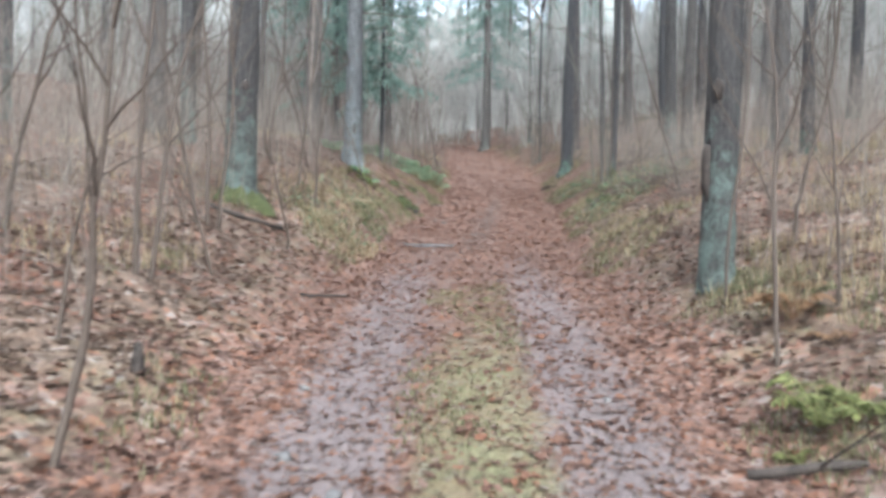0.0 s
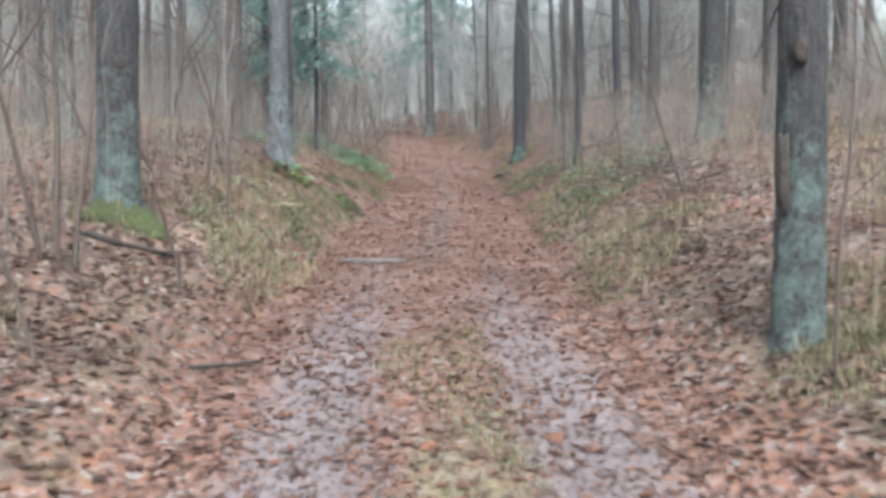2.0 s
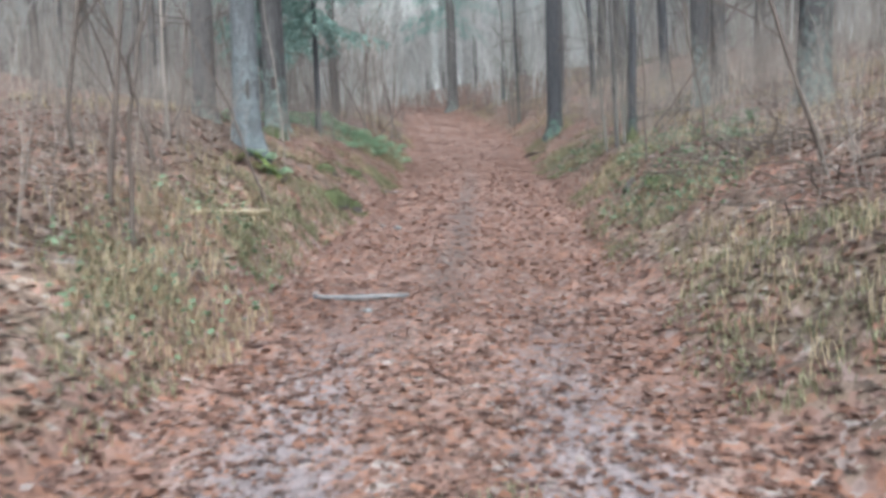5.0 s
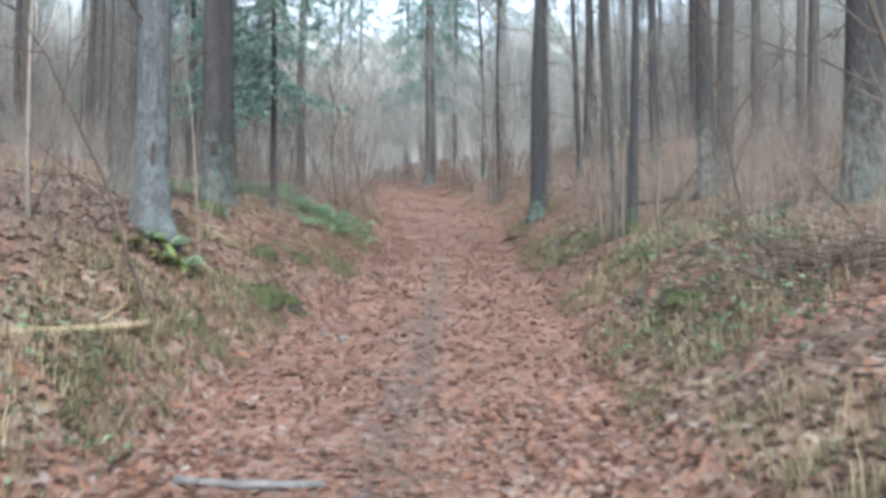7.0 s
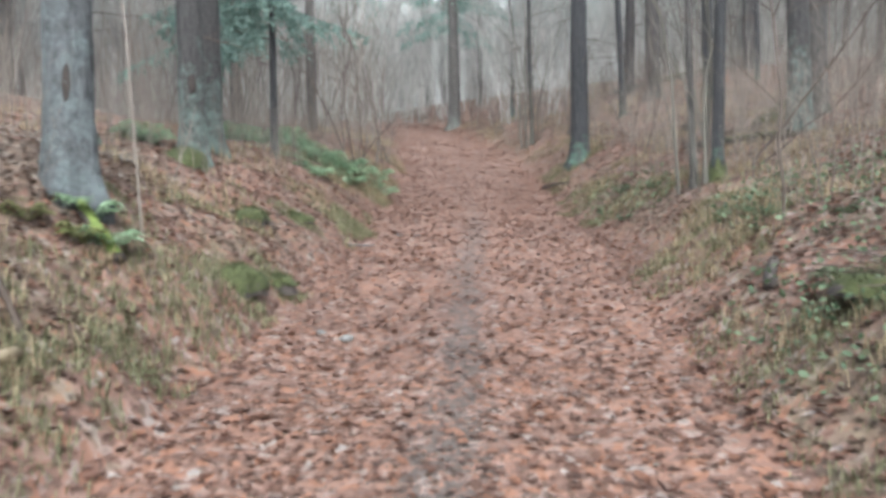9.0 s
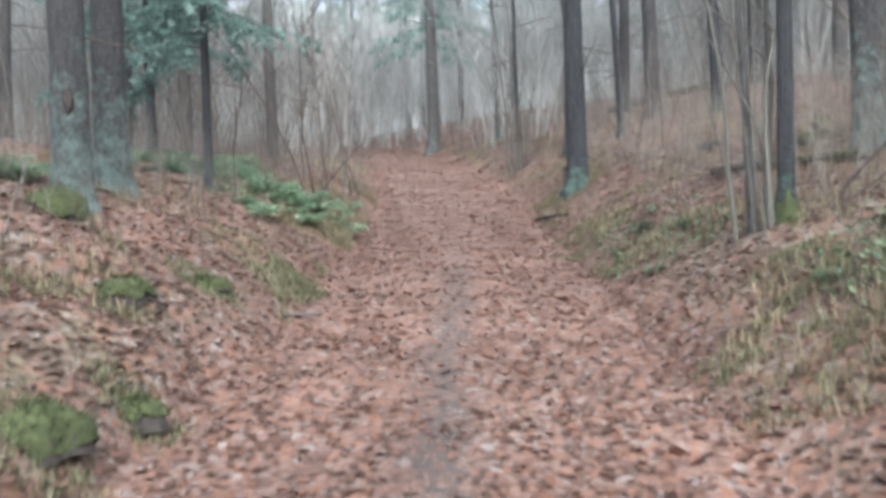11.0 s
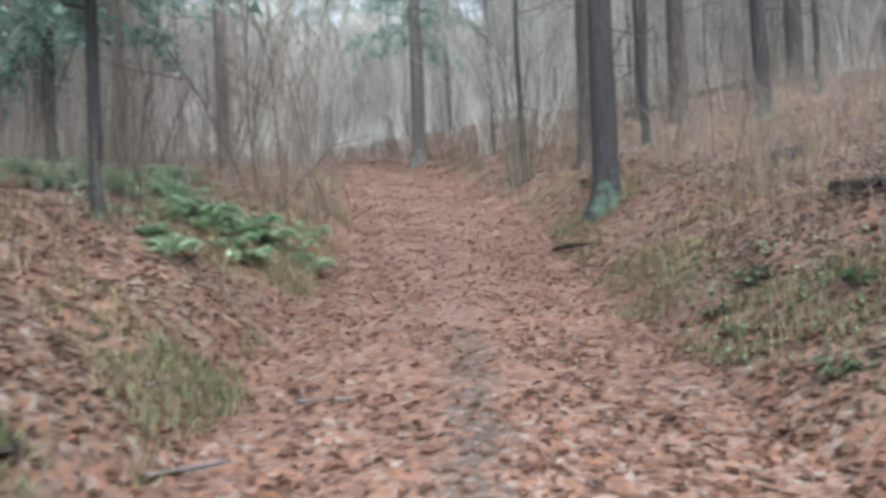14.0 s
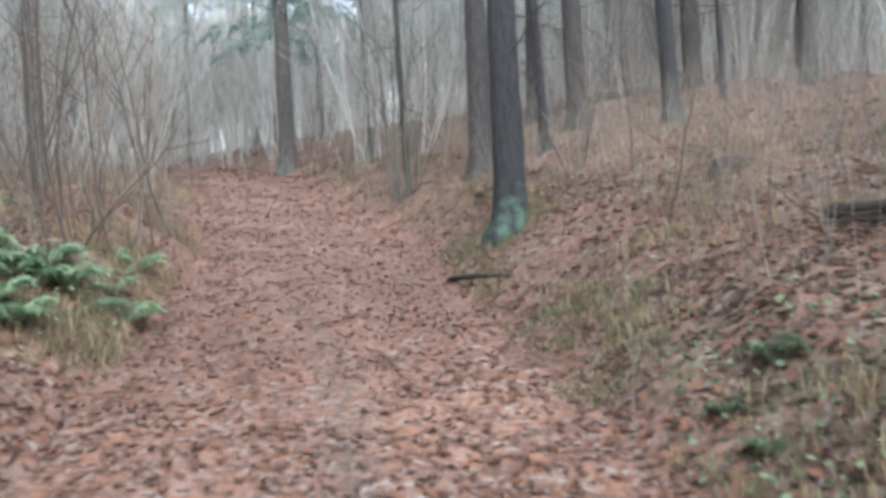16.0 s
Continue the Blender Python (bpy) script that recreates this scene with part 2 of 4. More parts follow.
def waves(x, y, size, seed):
    """A smooth uneven field between about -1 and 1."""
    rng = np.random.RandomState(seed)
    out = 0
    for i in range(6):
        a = rng.uniform(0, 6.283)
        k = 6.283 / size * rng.uniform(0.6, 1.9)
        out = out + np.sin(k * (x * np.cos(a) + y * np.sin(a)) + rng.uniform(0, 6.283))
    return out / 3.0


def side(x, y):
    """Metres beside the middle of the track, and half its width."""
    return x - along(CENTRE, y), along(HALF, y) + 0.07 * waves(x * 0, y, 2.2, 5)


def land(x, y):
    x, y = np.asarray(x, float), np.asarray(y, float)
    u, h = side(x, y)
    z = along(BASE, y)
    d = np.abs(u) - h
    far = np.clip((d - 1.5) / 4, 0, 1)
    left = (along(BANK_L, y) * (1 - far) + along(FAR_L, y) * far) * along(LEFT, d)
    right = (along(BANK_R, y) * (1 - far) + along(FAR_R, y) * far) * along(RIGHT, d)
    z = z + np.where(u < 0, left, right)
    out = np.clip((np.abs(u) - h) / 0.8, 0, 1)
    rut = np.exp(-((np.abs(u) - 0.72) / 0.26) ** 2)
    z = z + out * (0.045 * waves(x, y, 1.7, 1) + 0.03 * waves(x, y, 0.6, 2)) + 0.012 * waves(x, y, 0.45, 3)
    return z - 0.035 * rut * (1 - out)


# ---- mesh helpers ----
class Build:
    """Collects corners and faces of one mesh."""

    def __init__(self):
        self.v, self.f, self.count = [], [], 0

    def add(self, verts, faces):
        self.v.append(np.asarray(verts, float).reshape(-1, 3))
        self.f.extend(tuple(i + self.count for i in face) for face in faces)
        self.count += len(self.v[-1])

    def tube(self, points, radii, sides=5, rough=0.0, rng=None, cap=True):
        p = np.asarray(points, float)
        n = len(p)
        d = np.gradient(p, axis=0)
        d /= np.linalg.norm(d, axis=1)[:, None] + 1e-9
        ref = np.array([1.0, 0, 0]) if abs(d[0][0]) < 0.8 else np.array([0, 1.0, 0])
        a = np.cross(d, ref)
        a /= np.linalg.norm(a, axis=1)[:, None] + 1e-9
        b = np.cross(d, a)
        t = np.arange(sides) * 2 * np.pi / sides
        r = np.asarray(radii, float)[:, None] * np.ones((1, sides))
        if rough:
            r = r * (1 + rough * (rng.rand(n, sides) - 0.5))
        ring = p[:, None] + r[:, :, None] * (np.cos(t)[None, :, None] * a[:, None] + np.sin(t)[None, :, None] * b[:, None])
        faces = [(i * sides + j, i * sides + (j + 1) % sides, (i + 1) * sides + (j + 1) % sides, (i + 1) * sides + j)
                 for i in range(n - 1) for j in range(sides)]
        if cap:
            faces += [tuple(range(sides))[::-1], tuple((n - 1) * sides + j for j in range(sides))]
        self.add(ring.reshape(-1, 3), faces)

    def mesh(self, name, material, smooth=True):
        me = bpy.data.meshes.new(name)
        me.from_pydata(np.concatenate(self.v).tolist(), [], self.f)
        me.materials.append(material)
        if smooth:
            me.shade_smooth()
        return me


def sheet(name, verts, tris, material, smooth=False):
    """A mesh from whole arrays of corners and triangles."""
    me = bpy.data.meshes.new(name)
    verts, tris = np.asarray(verts, np.float32), np.asarray(tris, np.int32)
    me.vertices.add(len(verts))
    me.vertices.foreach_set("co", verts.ravel())
    me.loops.add(tris.size)
    me.loops.foreach_set("vertex_index", tris.ravel())
    me.polygons.add(len(tris))
    me.polygons.foreach_set("loop_start", np.arange(len(tris), dtype=np.int32) * tris.shape[1])
    me.polygons.foreach_set("loop_total", np.full(len(tris), tris.shape[1], np.int32))
    me.update(calc_edges=True)
    me.materials.append(material)
    if smooth:
        me.shade_smooth()
    return me


def part(name, data, parent, label="", at=None):
    ob = new(name, data)
    ob.parent = parent
    if at is not None:
        ob.matrix_basis = at
    return tagged(ob, label) if label else ob


def thing(name, x, y, label, category, group="", turn=0.0, scale=1.0, sink=0.03):
    ob = new(name)
    ob.empty_display_size = 0.2
    ob.matrix_basis = pose(x, y, float(land(x, y)) - sink, 0, 0, turn) @ Matrix.Scale(scale, 4)
    return tagged(ob, label, category, group)


def unit(v):
    return v / (np.linalg.norm(v) + 1e-9)


def spread(rng, d, angle):
    """A direction that leans from d by about an angle in degrees."""
    side_way = unit(np.cross(d, rng.randn(3)))
    a = radians(angle)
    return unit(d * math.cos(a) + side_way * math.sin(a))


def shoot(b, rng, start, way, length, radius, depth, sides=4, bend=0.10, lift=0.05, twigs=6, fork=38, low=0.25, steps=6):
    """A stem or branch with side twigs, and theirs in turn."""
    p, d, pts = np.array(start, float), np.array(way, float), []
    for i in range(steps + 1):
        pts.append(p.copy())
        d = unit(d + bend * rng.randn(3) + np.array([0, 0, lift]))
        p = p + d * length / steps
    pts = np.array(pts)
    b.tube(pts, radius * np.linspace(1, 0.25, steps + 1), sides, cap=False)
    if depth < 0:
        return pts
    if depth > 0:
        for k in range(twigs):
            s = low + (1 - low) * (k + rng.rand()) / twigs
            i = min(int(s * steps), steps - 1)
            w = s * steps - i
            q = pts[i] * (1 - w) + pts[i + 1] * w
            shoot(b, rng, q, spread(rng, unit(pts[i + 1] - pts[i]), fork * rng.uniform(0.6, 1.3)), length * rng.uniform(0.25, 0.5) * (1.15 - 0.6 * s),
                  radius * 0.42, depth - 1, 3, bend * 1.3, lift, max(2, twigs // 2), fork, 0.2, 3)


# ---- trees ----
def trunk_mesh(seed, dia, height, material, sides=16, lean=(0.0, 0.0), flare=0.5, relief=0.07):
    """A tapered, slightly crooked trunk with a buttressed foot."""
    rng = np.random.RandomState(seed)
    z = np.concatenate([[-0.35, -0.1], np.linspace(0.0, 0.5, 7), np.linspace(0.65, 5, 22), np.linspace(5.8, height, 14)])
    t = np.arange(sides) * 2 * np.pi / sides
    lobes = 0.5 + 0.5 * np.cos(t * rng.randint(4, 6) + rng.uniform(0, 6))
    r0 = dia / 2 * np.clip(1.0 - 0.85 * np.clip(z, 0, None) / height, 0.08, 1)
    foot = flare * np.exp(-np.clip(z, -0.1, None) / 0.22)
    wob = rng.uniform(0, 6.28, 6)
    r = r0[:, None] * (1 + foot[:, None] * (0.35 + 0.9 * lobes[None, :]))
    r = r * (1 + relief * (rng.rand(len(z), sides) - 0.5) + 0.04 * np.sin(t[None, :] * 3 + z[:, None] * 0.9 + wob[0]))
    cx = lean[0] * z + 0.035 * np.sin(z * 0.55 + wob[1]) - 0.035 * np.sin(wob[1])
    cy = lean[1] * z + 0.035 * np.sin(z * 0.5 + wob[2]) - 0.035 * np.sin(wob[2])
    v = np.stack([cx[:, None] + r * np.cos(t), cy[:, None] + r * np.sin(t), z[:, None] + 0 * r], -1)
    n = len(z)
    faces = [(i * sides + j, i * sides + (j + 1) % sides, (i + 1) * sides + (j + 1) % sides, (i + 1) * sides + j) for i in range(n - 1) for j in range(sides)]
    faces.append(tuple((n - 1) * sides + j for j in range(sides)))
    b = Build()
    b.add(v.reshape(-1, 3), faces)
    return b.mesh("trunk", material)


def dead_branch_mesh(seed, length):
    rng = np.random.RandomState(seed)
    b = Build()
    shoot(b, rng, (0, 0, 0), unit(np.array([1.0, 0, rng.uniform(-0.2, 0.35)])), length, 0.016, 2, 4, 0.10, -0.03, 6, 45, 0.25, 6)
    return b.mesh("dead_branch", M_DARKTWIG)


def needle_crown_mesh(seed, low, high, count, reach, droop=0.35):
    """Whorls of drooping boughs, each set with hanging sprays of needles."""
    rng = np.random.RandomState(seed)
    b = Build()
    sprays = []
    for i in range(count):
        s = (i + rng.rand()) / count
        z = low + (high - low) * s
        long = reach * (1 - 0.85 * s) * rng.uniform(0.65, 1.1)
        a = rng.uniform(0, 6.283)
        out = np.array([math.cos(a), math.sin(a), 0.0])
        k = np.linspace(0, 1, 7)
        pts = np.outer(k * long, out) + np.array([0, 0, z]) + np.outer(-droop * long * k ** 1.6 + 0.25 * droop * long * np.clip(k - 0.7, 0, 1), (0, 0, 1))
        b.tube(pts, 0.022 * np.linspace(1, 0.2, 7), 3, cap=False)
        across = np.array([-out[1], out[0], 0.0])
        for m in range(int(42 * long) + 12):
            w = rng.uniform(0.12, 1.0)
            q = np.array([np.interp(w, k, pts[:, c]) for c in range(3)])
            way = unit(across * rng.choice([-1, 1]) * rng.uniform(0.5, 1.0) + out * rng.uniform(0.2, 0.9) + np.array([0, 0, -rng.uniform(0.2, 0.9)]))
            size = rng.uniform(0.14, 0.36) * (1.15 - 0.5 * w)
            wide = unit(np.cross(way, np.array([0, 0, 1.0]) + 0.6 * rng.randn(3))) * size * 0.11
            sprays.append(np.array([q - 0.3 * wide, q + 0.3 * wide, q + way * size * 0.55 + wide, q + way * size, q + way * size * 0.5 - wide]))
    for q in sprays:
        b.add(q, [(0, 1, 2), (0, 2, 3), (0, 3, 4)])
    return b.mesh("crown", M_NEEDLE, False)


def bare_crown_mesh(seed, low, high, count, reach):
    rng = np.random.RandomState(seed)
    b = Build()
    for i in range(count):
        s = (i + rng.rand()) / count
        a = rng.uniform(0, 6.283)
        up = rng.uniform(0.5, 1.3)
        shoot(b, rng, (0, 0, low + (high - low) * s), unit(np.array([math.cos(a), math.sin(a), up])), reach * (1.05 - 0.6 * s) * rng.uniform(0.7, 1.1), 0.05 * (1.1 - 0.6 * s), 2, 4, 0.12, 0.06, 7, 40, 0.2, 6)
    return b.mesh("crown", M_TWIG)


def feathered_crown_mesh(seed, low, high, count, reach, droop=0.4):
    """Boughs whose hanging side twigs carry fine tufts of needles."""
    rng = np.random.RandomState(seed)
    b = Build()
    tips = []
    for i in range(count):
        s = (i + rng.rand()) / count
        long = reach * (1 - 0.85 * s) * rng.uniform(0.6, 1.1)
        a = rng.uniform(0, 6.283)
        out = np.array([math.cos(a), math.sin(a), 0.0])
        across = np.array([-out[1], out[0], 0.0])
        k = np.linspace(0, 1, 7)
        pts = np.outer(k * long, out) + np.array([0, 0, low + (high - low) * s]) + np.outer(-droop * long * k ** 1.5 + 0.3 * droop * long * np.clip(k - 0.65, 0, 1), (0, 0, 1))
        b.tube(pts, 0.020 * np.linspace(1, 0.2, 7), 3, cap=False)
        for m in range(int(11 * long) + 4):
            w = rng.uniform(0.1, 1.0)
            q = np.array([np.interp(w, k, pts[:, c]) for c in range(3)])
            way = unit(across * rng.choice([-1, 1]) * rng.uniform(0.4, 1.0) + out * rng.uniform(0.1, 0.8) + np.array([0, 0, -rng.uniform(0.1, 1.3)]))
            twig = rng.uniform(0.2, 0.55) * (1.2 - 0.6 * w)
            n = 12
            at = q + np.outer(np.linspace(0, twig, n), way) + np.outer(np.linspace(0, 1, n) ** 2 * -0.25 * twig, (0, 0, 1))
            d = way + 0.75 * rng.randn(n, 3)
            d /= np.linalg.norm(d, axis=1)[:, None]
            d *= rng.uniform(0.06, 0.15, n)[:, None]
            wing = np.cross(d, rng.randn(n, 3)) * 0.14
            tips.append(np.stack([at - wing, at + wing, at + d], 1))
    v = np.concatenate(tips).reshape(-1, 3)
    b.add(v, [(i, i + 1, i + 2) for i in range(0, len(v), 3)])
    return b.mesh("crown", M_NEEDLE, False)


HIGH_SPRUCE = [needle_crown_mesh(10 + i, 9.5 + i, 23.0, 46, 2.4) for i in range(2)]
MID_SPRUCE = [feathered_crown_mesh(20 + i, 5.2 + i, 17.0, 75, 2.5) for i in range(2)]
YOUNG_SPRUCE = [feathered_crown_mesh(30 + i, 2.3, 9.5, 90, 2.2, 0.42) for i in range(2)]
LOW_SPRUCE = [feathered_crown_mesh(35 + i, 4.0 + i, 18.0, 100, 2.9) for i in range(2)]
BARE_CROWNS = [bare_crown_mesh(40 + i, 6.0, 17.0, 16, 4.5) for i in range(3)]
DEAD_BRANCHES = [dead_branch_mesh(50 + i, 0.7 + 0.22 * i) for i in range(5)]
MOSS_LABEL = "bright green moss round the foot"


def moss_collar_mesh(seed, dia, high=0.3):
    """A lumpy cuff of moss over the root flare."""
    rng = np.random.RandomState(seed)
    sides, b = 22, Build()
    t = np.arange(sides) * 2 * np.pi / sides
    tall = high * (0.55 + 0.6 * rng.rand(sides))
    rows = []
    lobes = 1 + 0.28 * np.sin(3 * t + seed) + 0.12 * np.sin(7 * t + 2 * seed)
    for k, (h, r) in enumerate(((-1.2, 2.3), (-0.3, 2.15), (0.2, 1.85), (0.55, 1.5), (0.85, 1.28), (1.0, 1.1))):
        rr = dia / 2 * (1 + (r - 1) * lobes) * (1 + 0.16 * (rng.rand(sides) - 0.5))
        rows.append(np.stack([rr * np.cos(t), rr * np.sin(t), tall * h], -1))
    v = np.concatenate(rows)
    b.add(v, [(i * sides + j, i * sides + (j + 1) % sides, (i + 1) * sides + (j + 1) % sides, (i + 1) * sides + j) for i in range(5) for j in range(sides)])
    return b.mesh("moss", M_MOSS)


def tree(name, x, y, dia, label, material, crown, seed, height=22.0, lean=(0.0, 0.0), moss=0.0, limbs=True, sides=16, flare=0.5, group="forest trees", category="tree", relief=0.07):
    t = thing(name, x, y, label, category, group)
    part("trunk", trunk_mesh(seed, dia, height, material, sides, lean, flare, relief), t)
    shift = pose(0, 0, 0, -math.degrees(math.atan(lean[1])), math.degrees(math.atan(lean[0])), 0)
    if limbs:
        for i in range(7):
            part("dead_branch", DEAD_BRANCHES[(seed + i) % 5], t, at=shift @ pose(0, 0, 2.0 + 0.85 * i + 0.3 * math.sin(seed + 5 * i), 0, 0, seed * 77 + i * 137))
    if crown is not None:
        part("crown", crown, t, at=shift @ pose(0, 0, 0, 0, 0, seed * 53))
    if moss:
        part("moss", moss_collar_mesh(seed, dia, moss), t, MOSS_LABEL)
    return t


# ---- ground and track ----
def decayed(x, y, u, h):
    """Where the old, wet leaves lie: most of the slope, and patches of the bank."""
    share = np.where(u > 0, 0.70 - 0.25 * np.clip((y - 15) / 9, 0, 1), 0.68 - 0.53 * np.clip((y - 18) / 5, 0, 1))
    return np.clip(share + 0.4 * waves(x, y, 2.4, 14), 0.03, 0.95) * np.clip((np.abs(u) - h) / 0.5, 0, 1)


def build_ground():
    xs = np.concatenate([[-700, -400, -250, -160], np.arange(-110, -30, 8), np.arange(-30, -8, 1.0), np.arange(-8, -3.2, 0.25), np.arange(-3.2, 6.0, 0.11), np.arange(6.0, 12, 0.25),
                         np.arange(12, 34, 1.0), np.arange(34, 114, 8), [160, 250, 400, 700]])
    ys = np.concatenate([[-700, -400, -200, -100], np.arange(-60, -6, 4), np.arange(-6, 0, 0.5), np.arange(0, 36, 0.13), np.arange(36, 60, 0.6), np.arange(60, 130, 4), [140, 170, 220, 300, 450, 700, 900]])
    x, y = np.meshgrid(xs, ys)
    z = land(x, y)
    u, h = side(x, y)
    soil = np.where(np.abs(u) < h, 0.13, -0.05)
    soil = soil + np.clip((16 - y) / 8, 0, 1) * 0.22 * np.exp(-((np.abs(u) - 0.72) / 0.45) ** 2)
    soil = soil + 0.16 * np.exp(-((u + 0.02 + 0.05 * np.sin(y * 0.7) + 0.06 * waves(x, y, 0.7, 18)) / 0.27) ** 2) * np.clip((y - 8) / 6, 0, 1) * np.clip((32 - y) / 9, 0, 1)
    moss = 0.62 * np.exp(-((u - 0.05) / 0.42) ** 4) * np.clip((10 - y) / 6, 0, 0.8)
    rut = np.clip((15 - y) / 5, 0, 1) * np.clip((np.abs(u) - 0.2) / 0.2, 0, 1)
    worn = np.clip((y - 25) / 7, 0, 1) * np.clip((h - np.abs(u)) / 0.5, 0, 1)
    soil, rut = soil + 0.08 * worn, np.maximum(rut, 0.6 * worn)
    old = decayed(x, y, u, h)
    moss = moss + np.where(np.abs(u) > h, 0.10 + 0.17 * np.exp(-((np.abs(u) - h - 0.5) / 0.6) ** 2), 0.0)
    v = np.stack([x, y, z], -1).reshape(-1, 3)
    nx, ny = len(xs), len(ys)
    i, j = np.meshgrid(np.arange(ny - 1), np.arange(nx - 1), indexing="ij")
    a = (i * nx + j).ravel()
    quads = np.stack([a, a + 1, a + nx + 1, a + nx], -1)
    mid_u = np.abs(u[:-1, :-1] + u[1:, 1:]).ravel() / 2
    mid_y = ((y[:-1, :-1] + y[1:, 1:]) / 2).ravel()
    on = (mid_u < along(HALF, mid_y)) & (mid_y > -6) & (mid_y < 60)
    for name, pick, label, category in (("ground", ~on, "leaf-covered forest floor with moss and bare soil", "ground"),
                                        ("path", on, "trodden earth forest track strewn with brown leaves", "path")):
        q = quads[pick]
        used, back = np.unique(q, return_inverse=True)
        me = sheet(name, v[used], back.reshape(q.shape), M_GROUND, True)
        for key, field in (("soil", soil), ("moss", moss), ("rut", rut), ("old", old)):
            me.attributes.new(key, "FLOAT", "POINT").data.foreach_set("value", field.ravel()[used].astype(np.float32))
        tagged(new(name, me), label, category, kind="structure")


build_ground()


def build_distance():
    """An added wooded backdrop, hazed by colour, closing the view far beyond the thickets."""
    rng = np.random.RandomState(13)
    a = np.radians(np.linspace(-25, 205, 700))
    x, y = 125 * np.cos(a), 30 + 125 * np.sin(a)
    foot = land(x, y) - 3
    ragged = np.convolve(rng.rand(712), np.ones(9) / 9, "same")[6:706]
    top = foot + 25 + 16 * ragged + 3.5 * rng.rand(700)
    v = np.concatenate([np.stack([x, y, foot], -1), np.stack([x, y, top], -1)])
    k = np.arange(699)
    me = sheet("backdrop", v, np.stack([k, k + 1, k + 701, k + 700], -1), M_HAZEDWOOD)
    tagged(new("backdrop", me), "distant wooded backdrop with mist in its pale grey colour", "hillside", kind="structure")


build_distance()

# ---- the trees that line the track ----
LICHEN_LABEL = "upright dark-barked tree with grey-green lichen low down"
PINE_LABEL = "tall straight conifer with a bare brown trunk"
DARK_LABEL = "tall dark-barked spruce with a bare lower trunk"
tree("lichened_tree", 2.44, 7.15, 0.30, "dark tree crusted with pale lichen beside the track", M_LICHEN, BARE_CROWNS[0], 1, lean=(0.006, 0), sides=24, flare=0.14, relief=0.12)
tree("lichened_tree", -2.65, 10.36, 0.40, "thick lichened tree on the bank with a mossy flared foot", M_LICHEN, BARE_CROWNS[1], 2, moss=0.26, sides=24, limbs=False, flare=0.6, relief=0.10)
tree("grey_tree", -1.92, 16.5, 0.34, "pale grey dead-looking trunk with peeling bark on the bank", M_GREYBARK, HIGH_SPRUCE[0], 3, sides=24, relief=0.12)
tree("spruce", -3.35, 20.0, 0.40, DARK_LABEL, M_PINE, HIGH_SPRUCE[1], 4)
tree("spruce", -2.40, 21.5, 0.36, "dark spruce trunk with a hollow, close beside another", M_LICHEN, HIGH_SPRUCE[0], 5, sides=22)
tree("spruce", -2.62, 23.2, 0.40, "grey-green lichened spruce trunk close behind another", M_LICHEN, HIGH_SPRUCE[1], 6, sides=20)
tree("young_spruce", -2.04, 25.6, 0.15, "slim dark young spruce with drooping green boughs", M_DARKBARK, YOUNG_SPRUCE[0], 7, height=9.6, lean=(-0.012, 0), flare=0.25)
tree("spruce", 4.54, 30.2, 0.44, "dark spruce with a green mossy foot beside the track", M_DARKBARK, HIGH_SPRUCE[0], 8, sides=24, lean=(0.02, 0.0))
tree("pine", 5.55, 35.0, 0.48, PINE_LABEL, M_DARKPINE, HIGH_SPRUCE[1], 9, lean=(-0.01, 0))
tree("bare_tree", 4.22, 35.8, 0.13, "slim dark bare tree rising among twiggy shoots", M_DARKBARK, BARE_CROWNS[2], 10, height=15, flare=0.25, lean=(-0.01, 0))
tree("bare_tree", 6.76, 34.6, 0.20, "slim dark bare tree on the slope", M_DARKBARK, BARE_CROWNS[0], 11, lean=(-0.03, 0))
tree("pine", 8.15, 36.2, 0.46, PINE_LABEL, M_DARKPINE, HIGH_SPRUCE[0], 12, lean=(-0.02, 0))
tree("pine", 7.95, 38.4, 0.36, PINE_LABEL, M_DARKPINE, HIGH_SPRUCE[1], 13)
tree("spruce", 9.10, 33.8, 0.34, DARK_LABEL, M_DARKBARK, HIGH_SPRUCE[0], 14, lean=(-0.02, 0))
tree("pine", 11.9, 37.7, 0.46, PINE_LABEL, M_DARKPINE, HIGH_SPRUCE[1], 15)
tree("bare_tree", 11.0, 35.0, 0.15, "thin bare young tree on the slope", M_DARKBARK, BARE_CROWNS[1], 16, height=14)
tree("pine", 12.8, 34.6, 0.40, PINE_LABEL, M_PINE, HIGH_SPRUCE[0], 17)
tree("pine", 6.30, 22.6, 0.34, "grey-green lichened conifer on the slope", M_LICHEN, HIGH_SPRUCE[1], 18)
tree("pine", 7.05, 23.6, 0.34, PINE_LABEL, M_PINE, HIGH_SPRUCE[0], 19, limbs=False)
tree("lichened_tree", 6.05, 17.3, 0.46, LICHEN_LABEL, M_LICHEN, BARE_CROWNS[1], 20)
tree("pine", 6.75, 16.3, 0.34, PINE_LABEL, M_PINE, HIGH_SPRUCE[1], 21, limbs=False)
tree("bare_tree", 6.2, 13.8, 0.22, "slim dark bare tree among the undergrowth", M_DARKBARK, BARE_CROWNS[2], 22)
tree("spruce", -5.6, 15.5, 0.36, DARK_LABEL, M_PINE, HIGH_SPRUCE[0], 23)
tree("bare_tree", -4.4, 13.7, 0.26, LICHEN_LABEL, M_LICHEN, BARE_CROWNS[2], 24)
# on these two spruces, paler pine bark stands in for mist
tree("spruce", 2.2, 44.5, 0.50, "tall grey trunk standing where the track fades away", M_PINE, LOW_SPRUCE[0], 25)
tree("spruce", 4.0, 53.0, 0.30, "spruce with hanging green boughs", M_PINE, LOW_SPRUCE[1], 26)
